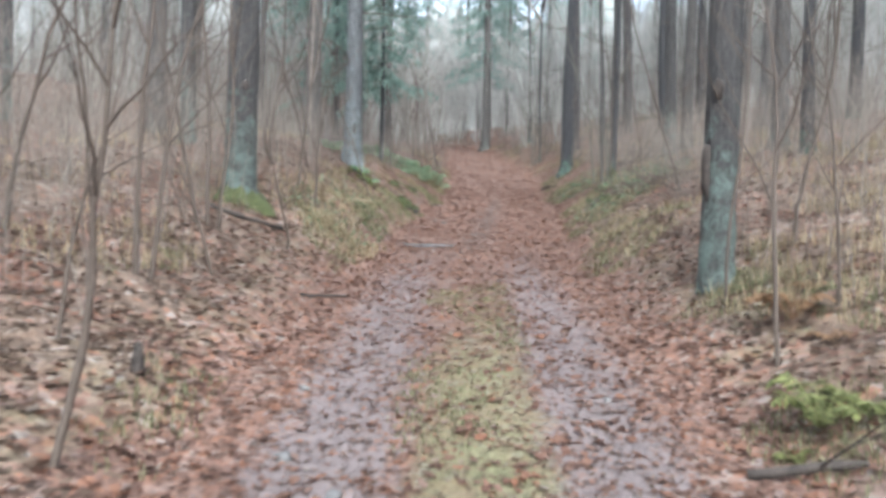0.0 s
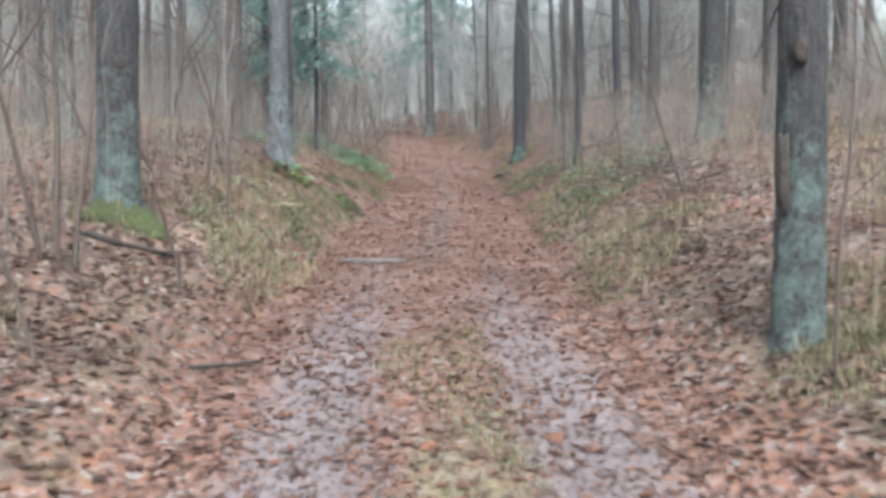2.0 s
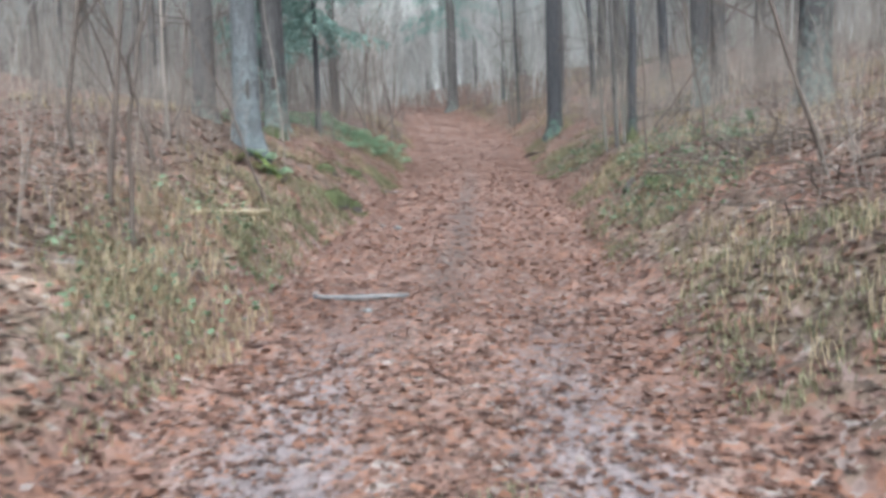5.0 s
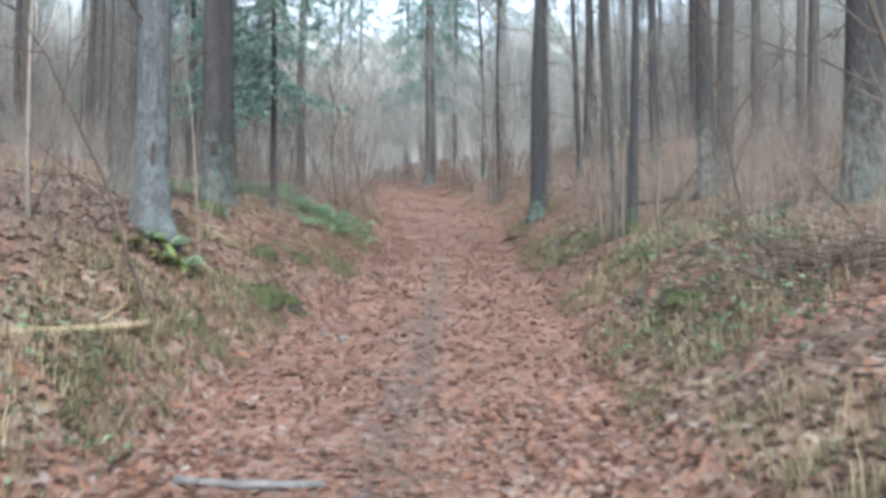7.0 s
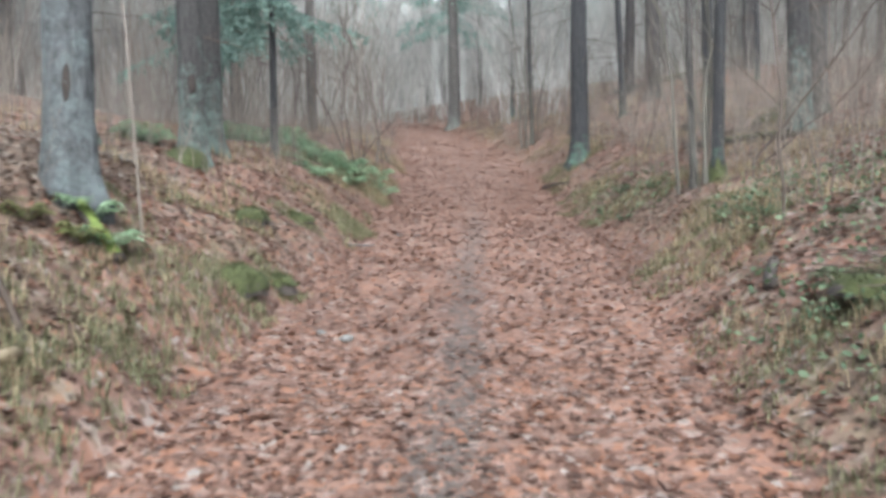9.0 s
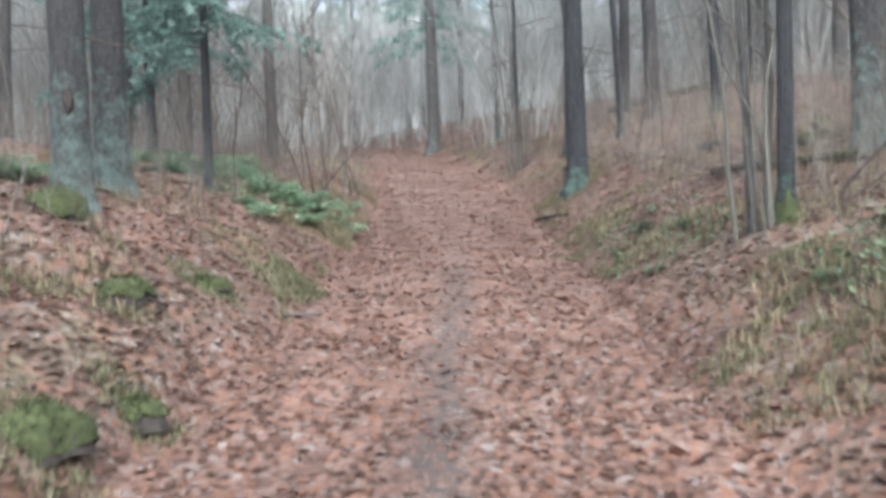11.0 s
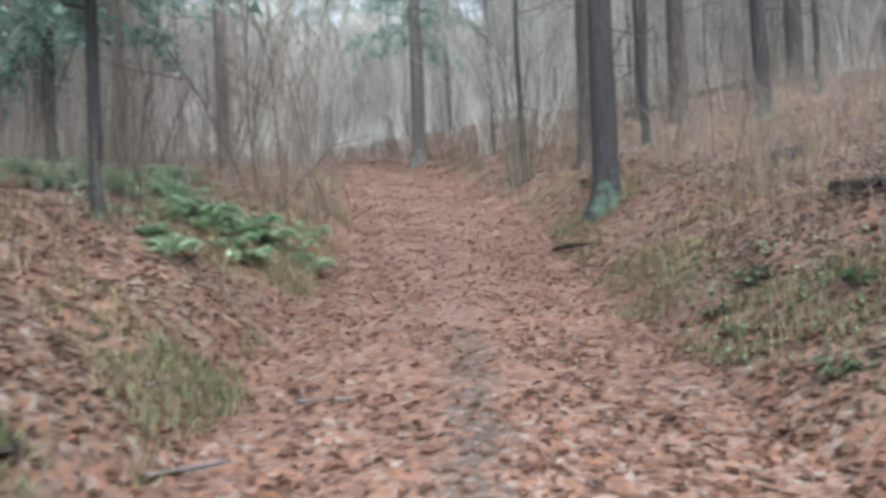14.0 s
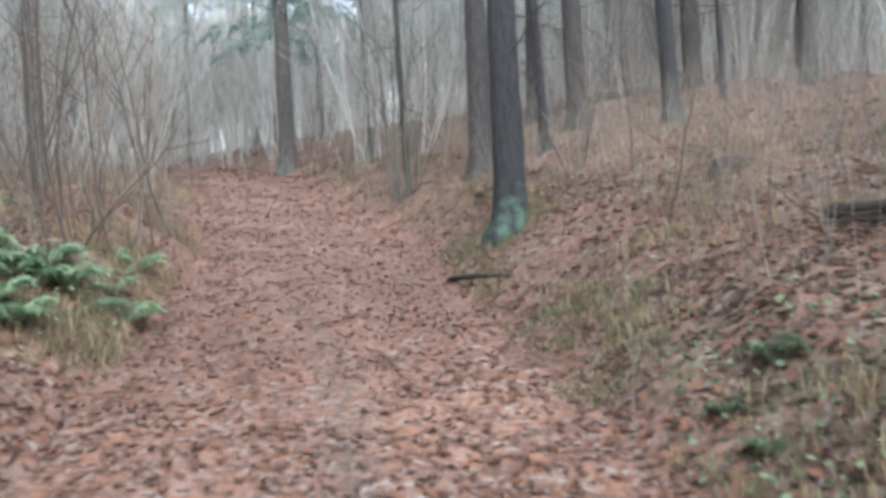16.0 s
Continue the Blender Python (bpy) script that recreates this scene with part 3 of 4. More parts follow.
tree("pine", -2.5, 35.0, 0.30, PINE_LABEL, M_PINE, HIGH_SPRUCE[1], 27)
tree("pine", -4.9, 35.6, 0.36, PINE_LABEL, M_PINE, HIGH_SPRUCE[0], 28)
tree("spruce", -5.6, 33.0, 0.22, "young spruce with green boughs on the bank", M_DARKBARK, LOW_SPRUCE[1], 29)
tree("spruce", -4.0, 29.5, 0.20, "slim spruce with hanging green boughs", M_DARKBARK, YOUNG_SPRUCE[1], 32, height=9.6, flare=0.3)
tree("pine", -10.2, 32.4, 0.42, PINE_LABEL, M_PINE, HIGH_SPRUCE[1], 30)
tree("pine", -9.6, 35.6, 0.30, PINE_LABEL, M_PINE, HIGH_SPRUCE[0], 31)

tree("bare_tree", 4.28, 20.55, 0.155, "slim dark trunk rising from a hazel clump", M_DARKBARK, BARE_CROWNS[2], 33, height=13, flare=0.3, limbs=False, moss=0.3)
tree("bare_tree", 4.05, 20.75, 0.085, "thin brown trunk rising from a hazel clump", M_PINE, BARE_CROWNS[0], 34, height=11, flare=0.3, lean=(-0.02, 0), limbs=False)

# ---- green spruces beyond the end of the track ----
FAR_SPRUCE = tree("spruce", 7.0, 56.0, 0.30, "tall spruce with hanging green boughs in the distance", M_PINE, LOW_SPRUCE[0], 66, sides=10, limbs=False)
for far_x, far_y, far_turn, far_size in ((-1.5, 58, 40, 1.0), (-5.5, 52, 110, 1.05), (-9.0, 47, 200, 0.95), (-12.5, 53, 300, 1.1), (10.5, 60, 80, 1.1), (1.5, 66, 150, 1.15), (-17.0, 45, 20, 1.0), (15.0, 55, 260, 1.0), (-3.5, 70, 330, 1.2),
                                         (19.0, 48, 120, 1.0), (5.0, 72, 210, 1.2), (-8.0, 64, 60, 1.1)):
    copy_thing(FAR_SPRUCE, pose(far_x, far_y, float(land(far_x, far_y)) - 0.05, 0, 0, far_turn) @ Matrix.Scale(far_size, 4))

# ---- the wood around: copies of six standing trees, scattered unevenly ----
MODELS = [tree("pine", -26.0, 20.0, 0.40, PINE_LABEL, M_PINE, HIGH_SPRUCE[0], 60),
          tree("pine", -24.0, 27.0, 0.30, PINE_LABEL, M_PINE, HIGH_SPRUCE[1], 61, lean=(0.015, 0)),
          tree("spruce", 24.0, 20.0, 0.36, DARK_LABEL, M_DARKBARK, MID_SPRUCE[0], 62),
          tree("spruce", 27.0, 27.0, 0.30, DARK_LABEL, M_DARKBARK, HIGH_SPRUCE[1], 63, lean=(-0.01, 0.01)),
          tree("bare_tree", 22.0, 30.0, 0.24, "bare leafless tree with a fine twiggy crown", M_PINE, BARE_CROWNS[0], 64),
          tree("bare_tree", -22.0, 34.0, 0.18, "slim bare leafless tree with a twiggy crown", M_LICHEN, BARE_CROWNS[1], 65, lean=(0.02, 0.02))]


def clear_of(places, x, y, gap):
    return all((x - a) ** 2 + (y - c) ** 2 > gap * gap for a, c in places)


def scatter_wood():
    rng = np.random.RandomState(7)
    placed = [tuple(o.location[:2]) for o in scene.objects if o.type == "EMPTY" and o.parent is None]
    made = 0
    while made < 225:
        y = rng.uniform(-16, 32) if made < 95 else rng.uniform(30, 105)
        x = rng.uniform(-26, 28) if made < 95 else rng.uniform(-52, 52)
        u, h = side(x, y)
        inner = 4.5 + 0.02 * y if y < 42 else 0.0
        if y < 1:
            inner = 3.2
        elif y < 31:
            inner = 8.0
        elif y < 42:
            inner = 11.0
        elif y < 52:
            inner = 3.0
        if abs(float(u)) < inner or not clear_of(placed, x, y, 1.9):
            continue
        k = rng.choice(6, p=[0.22, 0.18, 0.12, 0.14, 0.18, 0.16])
        s = rng.uniform(0.8, 1.15)
        copy_thing(MODELS[k], pose(x, y, float(land(x, y)) - 0.05, 0, 0, rng.uniform(0, 360)) @ Matrix.Scale(s, 4))
        placed.append((x, y))
        made += 1


scatter_wood()


# ---- shrubs and saplings ----
def hazel(seed, stems, length, material, label, turn_out=16, thick=0.022, twigs=7, base=0.22, name="hazel_bush", group="hazel bushes"):
    """A clump of shoots that rise from one foot, each a part of its own."""
    rng = np.random.RandomState(seed)
    t = thing(name, 0, 0, label, "bush", group)
    for i in range(stems):
        b = Build()
        a = rng.uniform(0, 6.283)
        r = base * math.sqrt(rng.rand())
        d = spread(rng, np.array([0, 0, 1.0]), 2)
        d = unit(d + math.tan(radians(turn_out)) * rng.uniform(0.2, 1.2) * np.array([math.cos(a), math.sin(a), 0]))
        shoot(b, rng, (r * math.cos(a), r * math.sin(a), -0.08), d, length * rng.uniform(0.55, 1.05), thick * rng.choice([0.35, 0.5, 0.8, 1.2]), 2, 5, 0.07, 0.03, twigs, 32, 0.22, 8)
        part("stem", b.mesh("stem", material), t)
    return t


def sapling(x, y, height, lean, thick, seed, material=None, label="thin leafless sapling with fine side twigs", twigs=7, bend=0.08, fork=42):
    rng = np.random.RandomState(seed)
    b = Build()
    pts = shoot(b, rng, (0, 0, -0.06), unit(np.array([lean[0], lean[1], 1.0])), height, thick, -1, 6, bend, 0.04, steps=9)
    t = thing("sapling", x, y, label, "sapling", "saplings beside the track", sink=0.02)
    stem = part("stem", b.mesh("stem", material or M_TWIG), t)
    for k in range(twigs):
        w = (0.25 + 0.72 * (k + rng.rand()) / twigs) * 9
        i = min(int(w), 8)
        q = pts[i] + (pts[i + 1] - pts[i]) * (w - i)
        b = Build()
        shoot(b, rng, q, spread(rng, unit(pts[i + 1] - pts[i]), fork * rng.uniform(0.6, 1.3)), height * rng.uniform(0.25, 0.5) * (1.15 - 0.06 * w), thick * 0.45, 1, 4, bend * 1.3, 0.04, 4, fork, 0.2, 5)
        part("twig", b.mesh("twig", material or M_TWIG), stem)
    return t


def put(model, x, y, turn, scale=1.0):
    return copy_thing(model, pose(x, y, float(land(x, y)) - 0.03, 0, 0, turn) @ Matrix.Scale(scale, 4))


HAZEL_LABEL = "leafless hazel bush with many thin upright shoots"
H = [hazel(100, 7, 5.0, M_TWIG, HAZEL_LABEL, 14, 0.018, 5), hazel(101, 6, 4.2, M_DARKTWIG, "dark leafless bush with spreading thin shoots", 20, 0.018, 5), hazel(102, 13, 3.0, M_TWIG, "low twiggy leafless bush", 26, 0.013, 8),
     hazel(103, 7, 6.0, M_HAZEL, "tall clump of grey-brown hazel shoots", 6, 0.026, 6, 0.42)]
H.append(hazel(104, 9, 7.0, M_HAZETWIG, "tall thicket of fine leafless shoots, coloured pale as haze", 17, 0.028, 17, 1.2, "thicket", "distant thickets"))
HOME = ((-14, 24), (-13, 28), (15, 24), (16, 19), (-15, 33))
for model, (hx, hy) in zip(H, HOME):
    model.location = (hx, hy, float(land(hx, hy)) - 0.03)
put(H[3], 4.15, 20.35, 40)
put(H[3], 4.20, 35.7, 110, 0.95)
put(H[3], 4.05, 35.9, 250, 0.8)
put(H[1], 6.24, 31.9, 70, 0.75)
put(H[1], 1.2, 47.6, 30, 0.9)
put(H[1], 3.7, 41.5, 250, 0.7)
for k, x, y, turn, s in ((1, 4.3, 35.9, 20, 0.9), (1, 6.1, 31.6, 200, 0.7), (0, -0.6, 31.5, 60, 0.85), (1, -0.9, 30.2, 150, 0.85), (0, -1.6, 32.3, 260, 1.0), (1, -2.2, 33.4, 10, 1.0),
                         (0, -0.9, 34.6, 99, 1.0), (2, -0.3, 33.2, 300, 0.9), (1, 2.9, 42.0, 140, 0.7), (1, 2.3, 46.8, 240, 0.8), (0, 5.6, 38.5, 33, 1.0), (2, 3.6, 39.5, 80, 0.8), (2, 5.0, 31.8, 170, 0.7)):
    put(H[k], x, y, turn, s)


def scatter_shrubs():
    rng = np.random.RandomState(21)
    for i in range(160):
        while True:
            x, y = rng.uniform(-22, 24), rng.uniform(3, 75)
            u, h = side(x, y)
            if abs(float(u)) > h + 2.2 + (1.2 if y < 26 else 0.0):
                break
            if y > 46 and rng.rand() < 0.8:
                break
        near = y < 26 and abs(float(u)) < 6
        put(H[2 if near else rng.choice([0, 1, 1, 2, 2, 3])], x, y, rng.uniform(0, 360), rng.uniform(0.55, 0.8) if near else rng.uniform(0.75, 1.25))


scatter_shrubs()


def scatter_thickets():
    rng = np.random.RandomState(77)
    made = 0
    while made < 150:
        x, y = rng.uniform(-19, 21), rng.uniform(31, 64)
        u = float(side(x, y)[0])
        if abs(u) < 3.0 and y < 47 or y < 38:
            continue
        put(H[4], x, y, rng.uniform(0, 360), rng.uniform(0.6, 1.25))
        made += 1


scatter_thickets()


def scatter_dark_shoots():
    """Clumps of dark shoots between the ferns and the far thickets."""
    rng = np.random.RandomState(79)
    for i in range(26):
        put(H[rng.choice([0, 1])], rng.uniform(-8.5, -0.9), rng.uniform(30.5, 38), rng.uniform(0, 360), rng.uniform(0.7, 1.1))


scatter_dark_shoots()


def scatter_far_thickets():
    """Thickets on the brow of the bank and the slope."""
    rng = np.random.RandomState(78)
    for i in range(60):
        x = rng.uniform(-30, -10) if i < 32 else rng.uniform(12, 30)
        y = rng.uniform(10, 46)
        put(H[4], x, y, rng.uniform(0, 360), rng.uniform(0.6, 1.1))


scatter_far_thickets()
DARK_SAPLING = "thin dark leafless sapling beside the track"
sapling(-1.62, 3.35, 2.6, (0.16, 0.25), 0.020, 201, M_DARKTWIG, "crooked dark sapling bending towards the track", 6, 0.13)
sapling(-2.35, 6.15, 3.6, (0.06, 0.1), 0.024, 202, M_DARKTWIG, "forked brown sapling growing from a shared foot")
sapling(-2.28, 6.25, 3.4, (0.14, 0.1), 0.020, 203, M_DARKTWIG, "forked brown sapling growing from a shared foot")
sapling(-2.55, 8.70, 4.2, (-0.04, 0.0), 0.024, 204, M_DARKTWIG)
sapling(-2.45, 8.75, 4.0, (0.02, 0.05), 0.022, 205, M_DARKTWIG)
sapling(-2.62, 8.60, 3.6, (-0.10, 0.05), 0.019, 206, M_DARKTWIG)
sapling(-1.95, 6.9, 1.6, (-0.05, 0.0), 0.014, 207, M_DARKTWIG, DARK_SAPLING)
sapling(-2.9, 5.0, 3.4, (0.02, 0.0), 0.017, 208, M_DARKTWIG)
sapling(2.16, 5.12, 3.0, (-0.02, 0.0), 0.018, 209, M_DARKTWIG, DARK_SAPLING)
sapling(2.30, 6.5, 3.8, (0.0, 0.02), 0.014, 210, M_DARKTWIG)
sapling(3.3, 7.6, 3.8, (0.05, 0.0), 0.020, 211, M_DARKTWIG)
sapling(-1.75, 9.0, 1.5, (0.05, 0), 0.018, 212, M_DARKTWIG, "short crooked dead stem on the bank", 3, 0.2)
sapling(-1.9, 12.0, 2.6, (-0.12, 0.1), 0.022, 213, M_DARKTWIG, "bowed dark sapling on the bank", 5, 0.14)
sapling(-2.3, 12.6, 4.0, (0.08, 0.1), 0.024, 214, M_DARKTWIG)
sapling(-1.32, 14.6, 2.8, (-0.28, 0.0), 0.018, 215, M_DARKTWIG, "bowed dark sapling leaning over the bank", 5, 0.12)
sapling(-2.4, 14.2, 4.2, (0.0, 0.0), 0.022, 224, M_DARKTWIG)
sapling(3.6, 12.2, 4.4, (-0.22, 0.05), 0.020, 216, M_DARKTWIG, "leaning brown sapling on the slope")
sapling(-2.05, 19.2, 1.0, (0.55, 0.0), 0.010, 225, M_TWIG, "grey broken stick leaning on the bank", 2)
sapling(-2.6, 15.3, 2.2, (0.40, 0.1), 0.015, 226, M_DARKTWIG, "bowed brown sapling on the bank", 5, 0.14)
sapling(-2.9, 13.4, 3.6, (-0.05, 0.0), 0.024, 227, M_DARKTWIG, DARK_SAPLING)
sapling(3.55, 17.2, 3.4, (0.03, 0.0), 0.016, 217, M_DARKTWIG, DARK_SAPLING)
sapling(3.85, 15.6, 3.0, (-0.05, 0.0), 0.014, 218, M_DARKTWIG)
sapling(-1.75, 26.2, 3.2, (-0.02, 0.0), 0.016, 219, M_DARKTWIG)
sapling(-0.75, 29.0, 4.6, (-0.10, 0.05), 0.022, 220, M_DARKTWIG, "slim dark shoot leaning away from the track", 6)
sapling(3.28, 24.2, 1.25, (0.18, 0.08), 0.005, 221, M_TWIG, "dry pale stalk leaning on the slope", 3)
sapling(-0.85, 29.87, 2.1, (0.30, 0.0), 0.020, 228, M_DARKTWIG, "crooked dark shoot rising from green ferns", 5, 0.12)
sapling(-0.12, 33.2, 4.4, (-0.42, 0.0), 0.022, 229, M_DARKTWIG, "dark shoot bowed away from the track", 5, 0.08)
sapling(-1.2, 30.6, 4.6, (-0.08, 0.0), 0.020, 230, M_DARKTWIG, DARK_SAPLING)
sapling(-0.5, 31.6, 4.2, (0.12, 0.0), 0.018, 231, M_DARKTWIG, DARK_SAPLING)
sapling(4.35, 20.2, 3.2, (0.75, -0.5), 0.012, 233, M_DARKTWIG, "brown shoot arching from a hazel clump", 4, 0.14)
sapling(4.5, 20.3, 3.6, (0.35, -0.3), 0.020, 234, M_DARKTWIG, "dark shoot leaning from a hazel clump", 6, 0.1)
sapling(-1.0, 29.2, 4.8, (-0.25, 0.0), 0.024, 235, M_DARKTWIG, DARK_SAPLING, 7, 0.09)
sapling(-0.6, 30.4, 4.4, (-0.35, 0.1), 0.020, 236, M_DARKTWIG, DARK_SAPLING, 7, 0.09)
sapling(-0.3, 32.0, 4.6, (-0.2, 0.0), 0.022, 237, M_DARKTWIG, DARK_SAPLING, 7, 0.1)
sapling(-2.55, 15.2, 5.5, (-0.02, 0.0), 0.024, 238, M_TWIG, "slender grey-barked sapling on the bank", 6)
sapling(-1.45, 16.6, 5.0, (0.02, 0.0), 0.010, 239, M_TWIG, "slender grey-barked sapling on the bank", 4)
sapling(-3.2, 4.2, 3.2, (0.1, 0.1), 0.016, 240, M_DARKTWIG)
sapling(-2.2, 4.6, 2.6, (-0.1, 0.1), 0.013, 241, M_DARKTWIG, DARK_SAPLING)
sapling(-3.6, 6.6, 4.0, (0.1, 0.0), 0.022, 242, M_DARKTWIG)
sapling(-3.4, 7.8, 4.0, (-0.12, 0.0), 0.020, 243, M_DARKTWIG)
sapling(2.75, 5.6, 2.2, (0.1, 0.0), 0.014, 244, M_DARKTWIG)
sapling(5.3, 27.3, 2.4, (0.12, 0.0), 0.013, 222, M_DARKTWIG)
sapling(6.4, 30.2, 3.2, (-0.05, 0.0), 0.016, 223, M_DARKTWIG)


def undergrowth(name, seed, count, box, height, thick, material, label, off=2.0, twigs=3):
    """Thin shoots past counting."""
    rng = np.random.RandomState(seed)
    b = Build()
    made = 0
    while made < count:
        x, y = rng.uniform(box[0], box[1]), rng.uniform(box[2], box[3])
        u, h = side(x, y)
        if abs(float(u)) < float(h) + off and not (y > 46 and abs(float(u)) > 0.8 * off):
            continue
        z = float(land(x, y)) - 0.03
        k = height * rng.uniform(0.35, 1.0)
        shoot(b, rng, (x, y, z), spread(rng, np.array([0, 0, 1.0]), rng.uniform(0, 18)), k, thick * rng.uniform(0.6, 1.2), 1, 3, 0.09, 0.03, twigs, 36, 0.2, 4)
        made += 1
    tagged(new(name, b.mesh(name, material)), label, "undergrowth", kind="stuff")


undergrowth("brushwood", 301, 2600, (-9, 12, 4, 40), 1.3, 0.0045, M_TWIG, "thin brown leafless shoots on the slopes", 0.9, 6)
undergrowth("brushwood", 304, 1300, (4, 15, 14, 44), 1.5, 0.0045, M_TWIG, "fine brown leafless scrub on the slope", 1.4, 8)
undergrowth("brushwood", 305, 700, (-9, -1, 12, 40), 1.4, 0.0045, M_TWIG, "fine brown leafless scrub on the bank", 1.2, 8)
undergrowth("brushwood", 306, 800, (-9, -1.8, 4, 16), 2.2, 0.0055, M_TWIG, "thin brown leafless scrub on the bank", 1.2, 7)
undergrowth("brushwood", 307, 800, (2.6, 11, 4, 22), 1.8, 0.005, M_TWIG, "thin brown leafless scrub on the slope", 1.3, 7)
undergrowth("brushwood", 309, 900, (3.6, 12, 20, 40), 1.3, 0.0045, M_TWIG, "low brown scrub on the slope", 1.2, 7)
# the far shoots take their haze from the paler twig colour
undergrowth("brushwood", 302, 1000, (-22, 26, 34, 70), 4.2, 0.012, M_HAZETWIG, "grey-brown thicket of thin leafless shoots, paled as if by haze", 0.6, 6)
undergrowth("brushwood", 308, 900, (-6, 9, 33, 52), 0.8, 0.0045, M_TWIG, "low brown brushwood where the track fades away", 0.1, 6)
undergrowth("brushwood", 303, 2300, (-45, 45, 50, 100), 8.0, 0.03, M_HAZETWIG, "distant thicket of thin leafless trees, haze in its pale colour", 0.0, 6)


# ---- ferns, brambles, grass ----
def fern(seed, fronds, length, material, label):
    rng = np.random.RandomState(seed)
    t = thing("fern", 0, 0, label, "fern", "ferns on the bank")
    for i in range(fronds):
        b = Build()
        a = 6.283 * (i + rng.rand() * 0.7) / fronds
        out = np.array([math.cos(a), math.sin(a), 0])
        long = length * rng.uniform(0.7, 1.1)
        k = np.linspace(0, 1, 9)
        rise = rng.uniform(0.9, 1.7)
        pts = np.outer(k * long * (1.15 - 0.35 * rise), out) + np.outer(long * (rise * k - 0.72 * rise * k ** 2.2), (0, 0, 1))
        b.tube(pts, 0.006 * np.linspace(1, 0.3, 9), 3, cap=False)
        across = np.array([-out[1], out[0], 0])
        for m in range(24):
            w = 0.12 + 0.88 * m / 24
            q = np.array([np.interp(w, k, pts[:, c]) for c in range(3)])
            size = long * 0.26 * math.sin(math.pi * min(1, 0.2 + 0.8 * (1 - w))) + 0.015
            for sgn in (-1, 1):
                way = unit(across * sgn + out * 0.35 + np.array([0, 0, -0.25 + 0.2 * rng.randn()]))
                wide = unit(out - way * np.dot(out, way)) * size * 0.12
                b.add([q, q + way * size * 0.5 + wide, q + way * size, q + way * size * 0.5 - wide], [(0, 1, 2), (0, 2, 3)])
        part("frond", b.mesh("frond", material, False), t)
    return t


FERNS = [fern(401, 11, 0.75, M_FERN, "green fern with spreading fronds on the bank"), fern(402, 10, 0.55, M_FERN, "small green fern among dead leaves"),
         fern(403, 8, 0.5, M_BRAMBLE, "dull green fern among dead leaves"), fern(404, 9, 0.5, M_LIMEFERN, "low yellow-green fern beside the track"), fern(405, 7, 0.5, M_BRACKEN, "withered orange-brown bracken among dead leaves")]
FERNS[3].scale = FERNS[4].scale = (0.8, 0.8, 0.8)
for model, (fx, fy) in zip(FERNS, ((-1.3, 27.2), (-2.3, 27.9), (-0.9, 28.6), (1.95, 4.1), (2.45, 5.6))):
    model.location = (fx, fy, float(land(fx, fy)) - 0.02)


def scatter_ferns():
    rng = np.random.RandomState(31)
    patches = ((-1.7, 27.4, 1.1, 1.6, 20), (-0.6, 29.2, 0.5, 1.5, 10), (-3.2, 28.6, 1.0, 1.8, 18), (-3.4, 31.2, 1.4, 1.2, 12), (-3.6, 22.6, 0.5, 0.8, 4), (3.9, 17.6, 0.8, 2.2, 8), (-1.3, 25.0, 0.3, 0.6, 2), (5.0, 18.6, 0.6, 1.2, 4), (3.7, 22.5, 0.5, 1.2, 5))
    for cx, cy, wx, wy, count in patches:
        for i in range(count):
            x, y = cx + wx * rng.uniform(-1, 1), cy + wy * rng.uniform(-1, 1)
            put(FERNS[rng.choice(2) if cx < 0 else 2], x, y, rng.uniform(0, 360), rng.uniform(0.4, 0.85) * (1.0 if cx < 0 else 0.75))


scatter_ferns()
for k, fx, fy, turn, size in ((3, 2.15, 4.3, 50, 0.42), (3, 2.25, 3.95, 130, 0.45), (3, 1.75, 3.95, 210, 0.35), (4, 2.55, 5.2, 80, 0.5), (4, 2.8, 6.1, 10, 0.5), (3, -1.62, 15.95, 40, 0.6), (3, -1.95, 15.9, 140, 0.65)):
    put(FERNS[k], fx, fy, turn, size)
put(FERNS[0], -1.72, 16.35, 20, 0.5)
put(FERNS[1], -1.5, 16.1, 140, 0.55)


def grass(name, seed, count, choose, length, material, label):
    rng = np.random.RandomState(seed)
    x, y = choose(rng, count)
    x, y = x + 0.05 * rng.randn(len(x)), y + 0.05 * rng.randn(len(x))
    z = land(x, y) - 0.01
    n = len(x)
    a = rng.uniform(0, 6.283, n)
    tall = length * rng.uniform(0.4, 1.0, n)
    out = tall * rng.uniform(0.2, 0.9, n)
    wx, wy = -np.sin(a) * 0.0035, np.cos(a) * 0.0035
    p = np.stack([x, y, z], -1)
    w = np.stack([wx, wy, 0 * wx], -1)
    mid = p + np.stack([np.cos(a) * out * 0.35, np.sin(a) * out * 0.35, tall * 0.65], -1)
    tip = p + np.stack([np.cos(a) * out, np.sin(a) * out, tall * 0.85], -1)
    v = np.stack([p - w, p + w, mid + w * 0.8, mid - w * 0.8, tip], 1).reshape(-1, 3)
    k = np.arange(n)[:, None] * 5
    f = np.concatenate([k + [0, 1, 2], k + [0, 2, 3], k + [3, 2, 4]])
    tagged(new(name, sheet(name, v, f, material)), label, "grass", kind="stuff")


def tufts(x0, x1, y0, y1, per, edge):
    """Blades in tufts, inside a stretch beside the middle of the track; edge: measured from its border."""
    def choose(rng, count):
        n = count // per
        y = rng.uniform(y0, y1, n)
        c, h = along(CENTRE, y), along(HALF, y)
        v = rng.uniform(x0, x1, n)
        x = c + (np.sign(v) * h + v if edge else v)
        keep = waves(x, y, 2.5, 9) > 0.05
        x, y = np.repeat(x[keep], per), np.repeat(y[keep], per)
        return x, y
    return choose


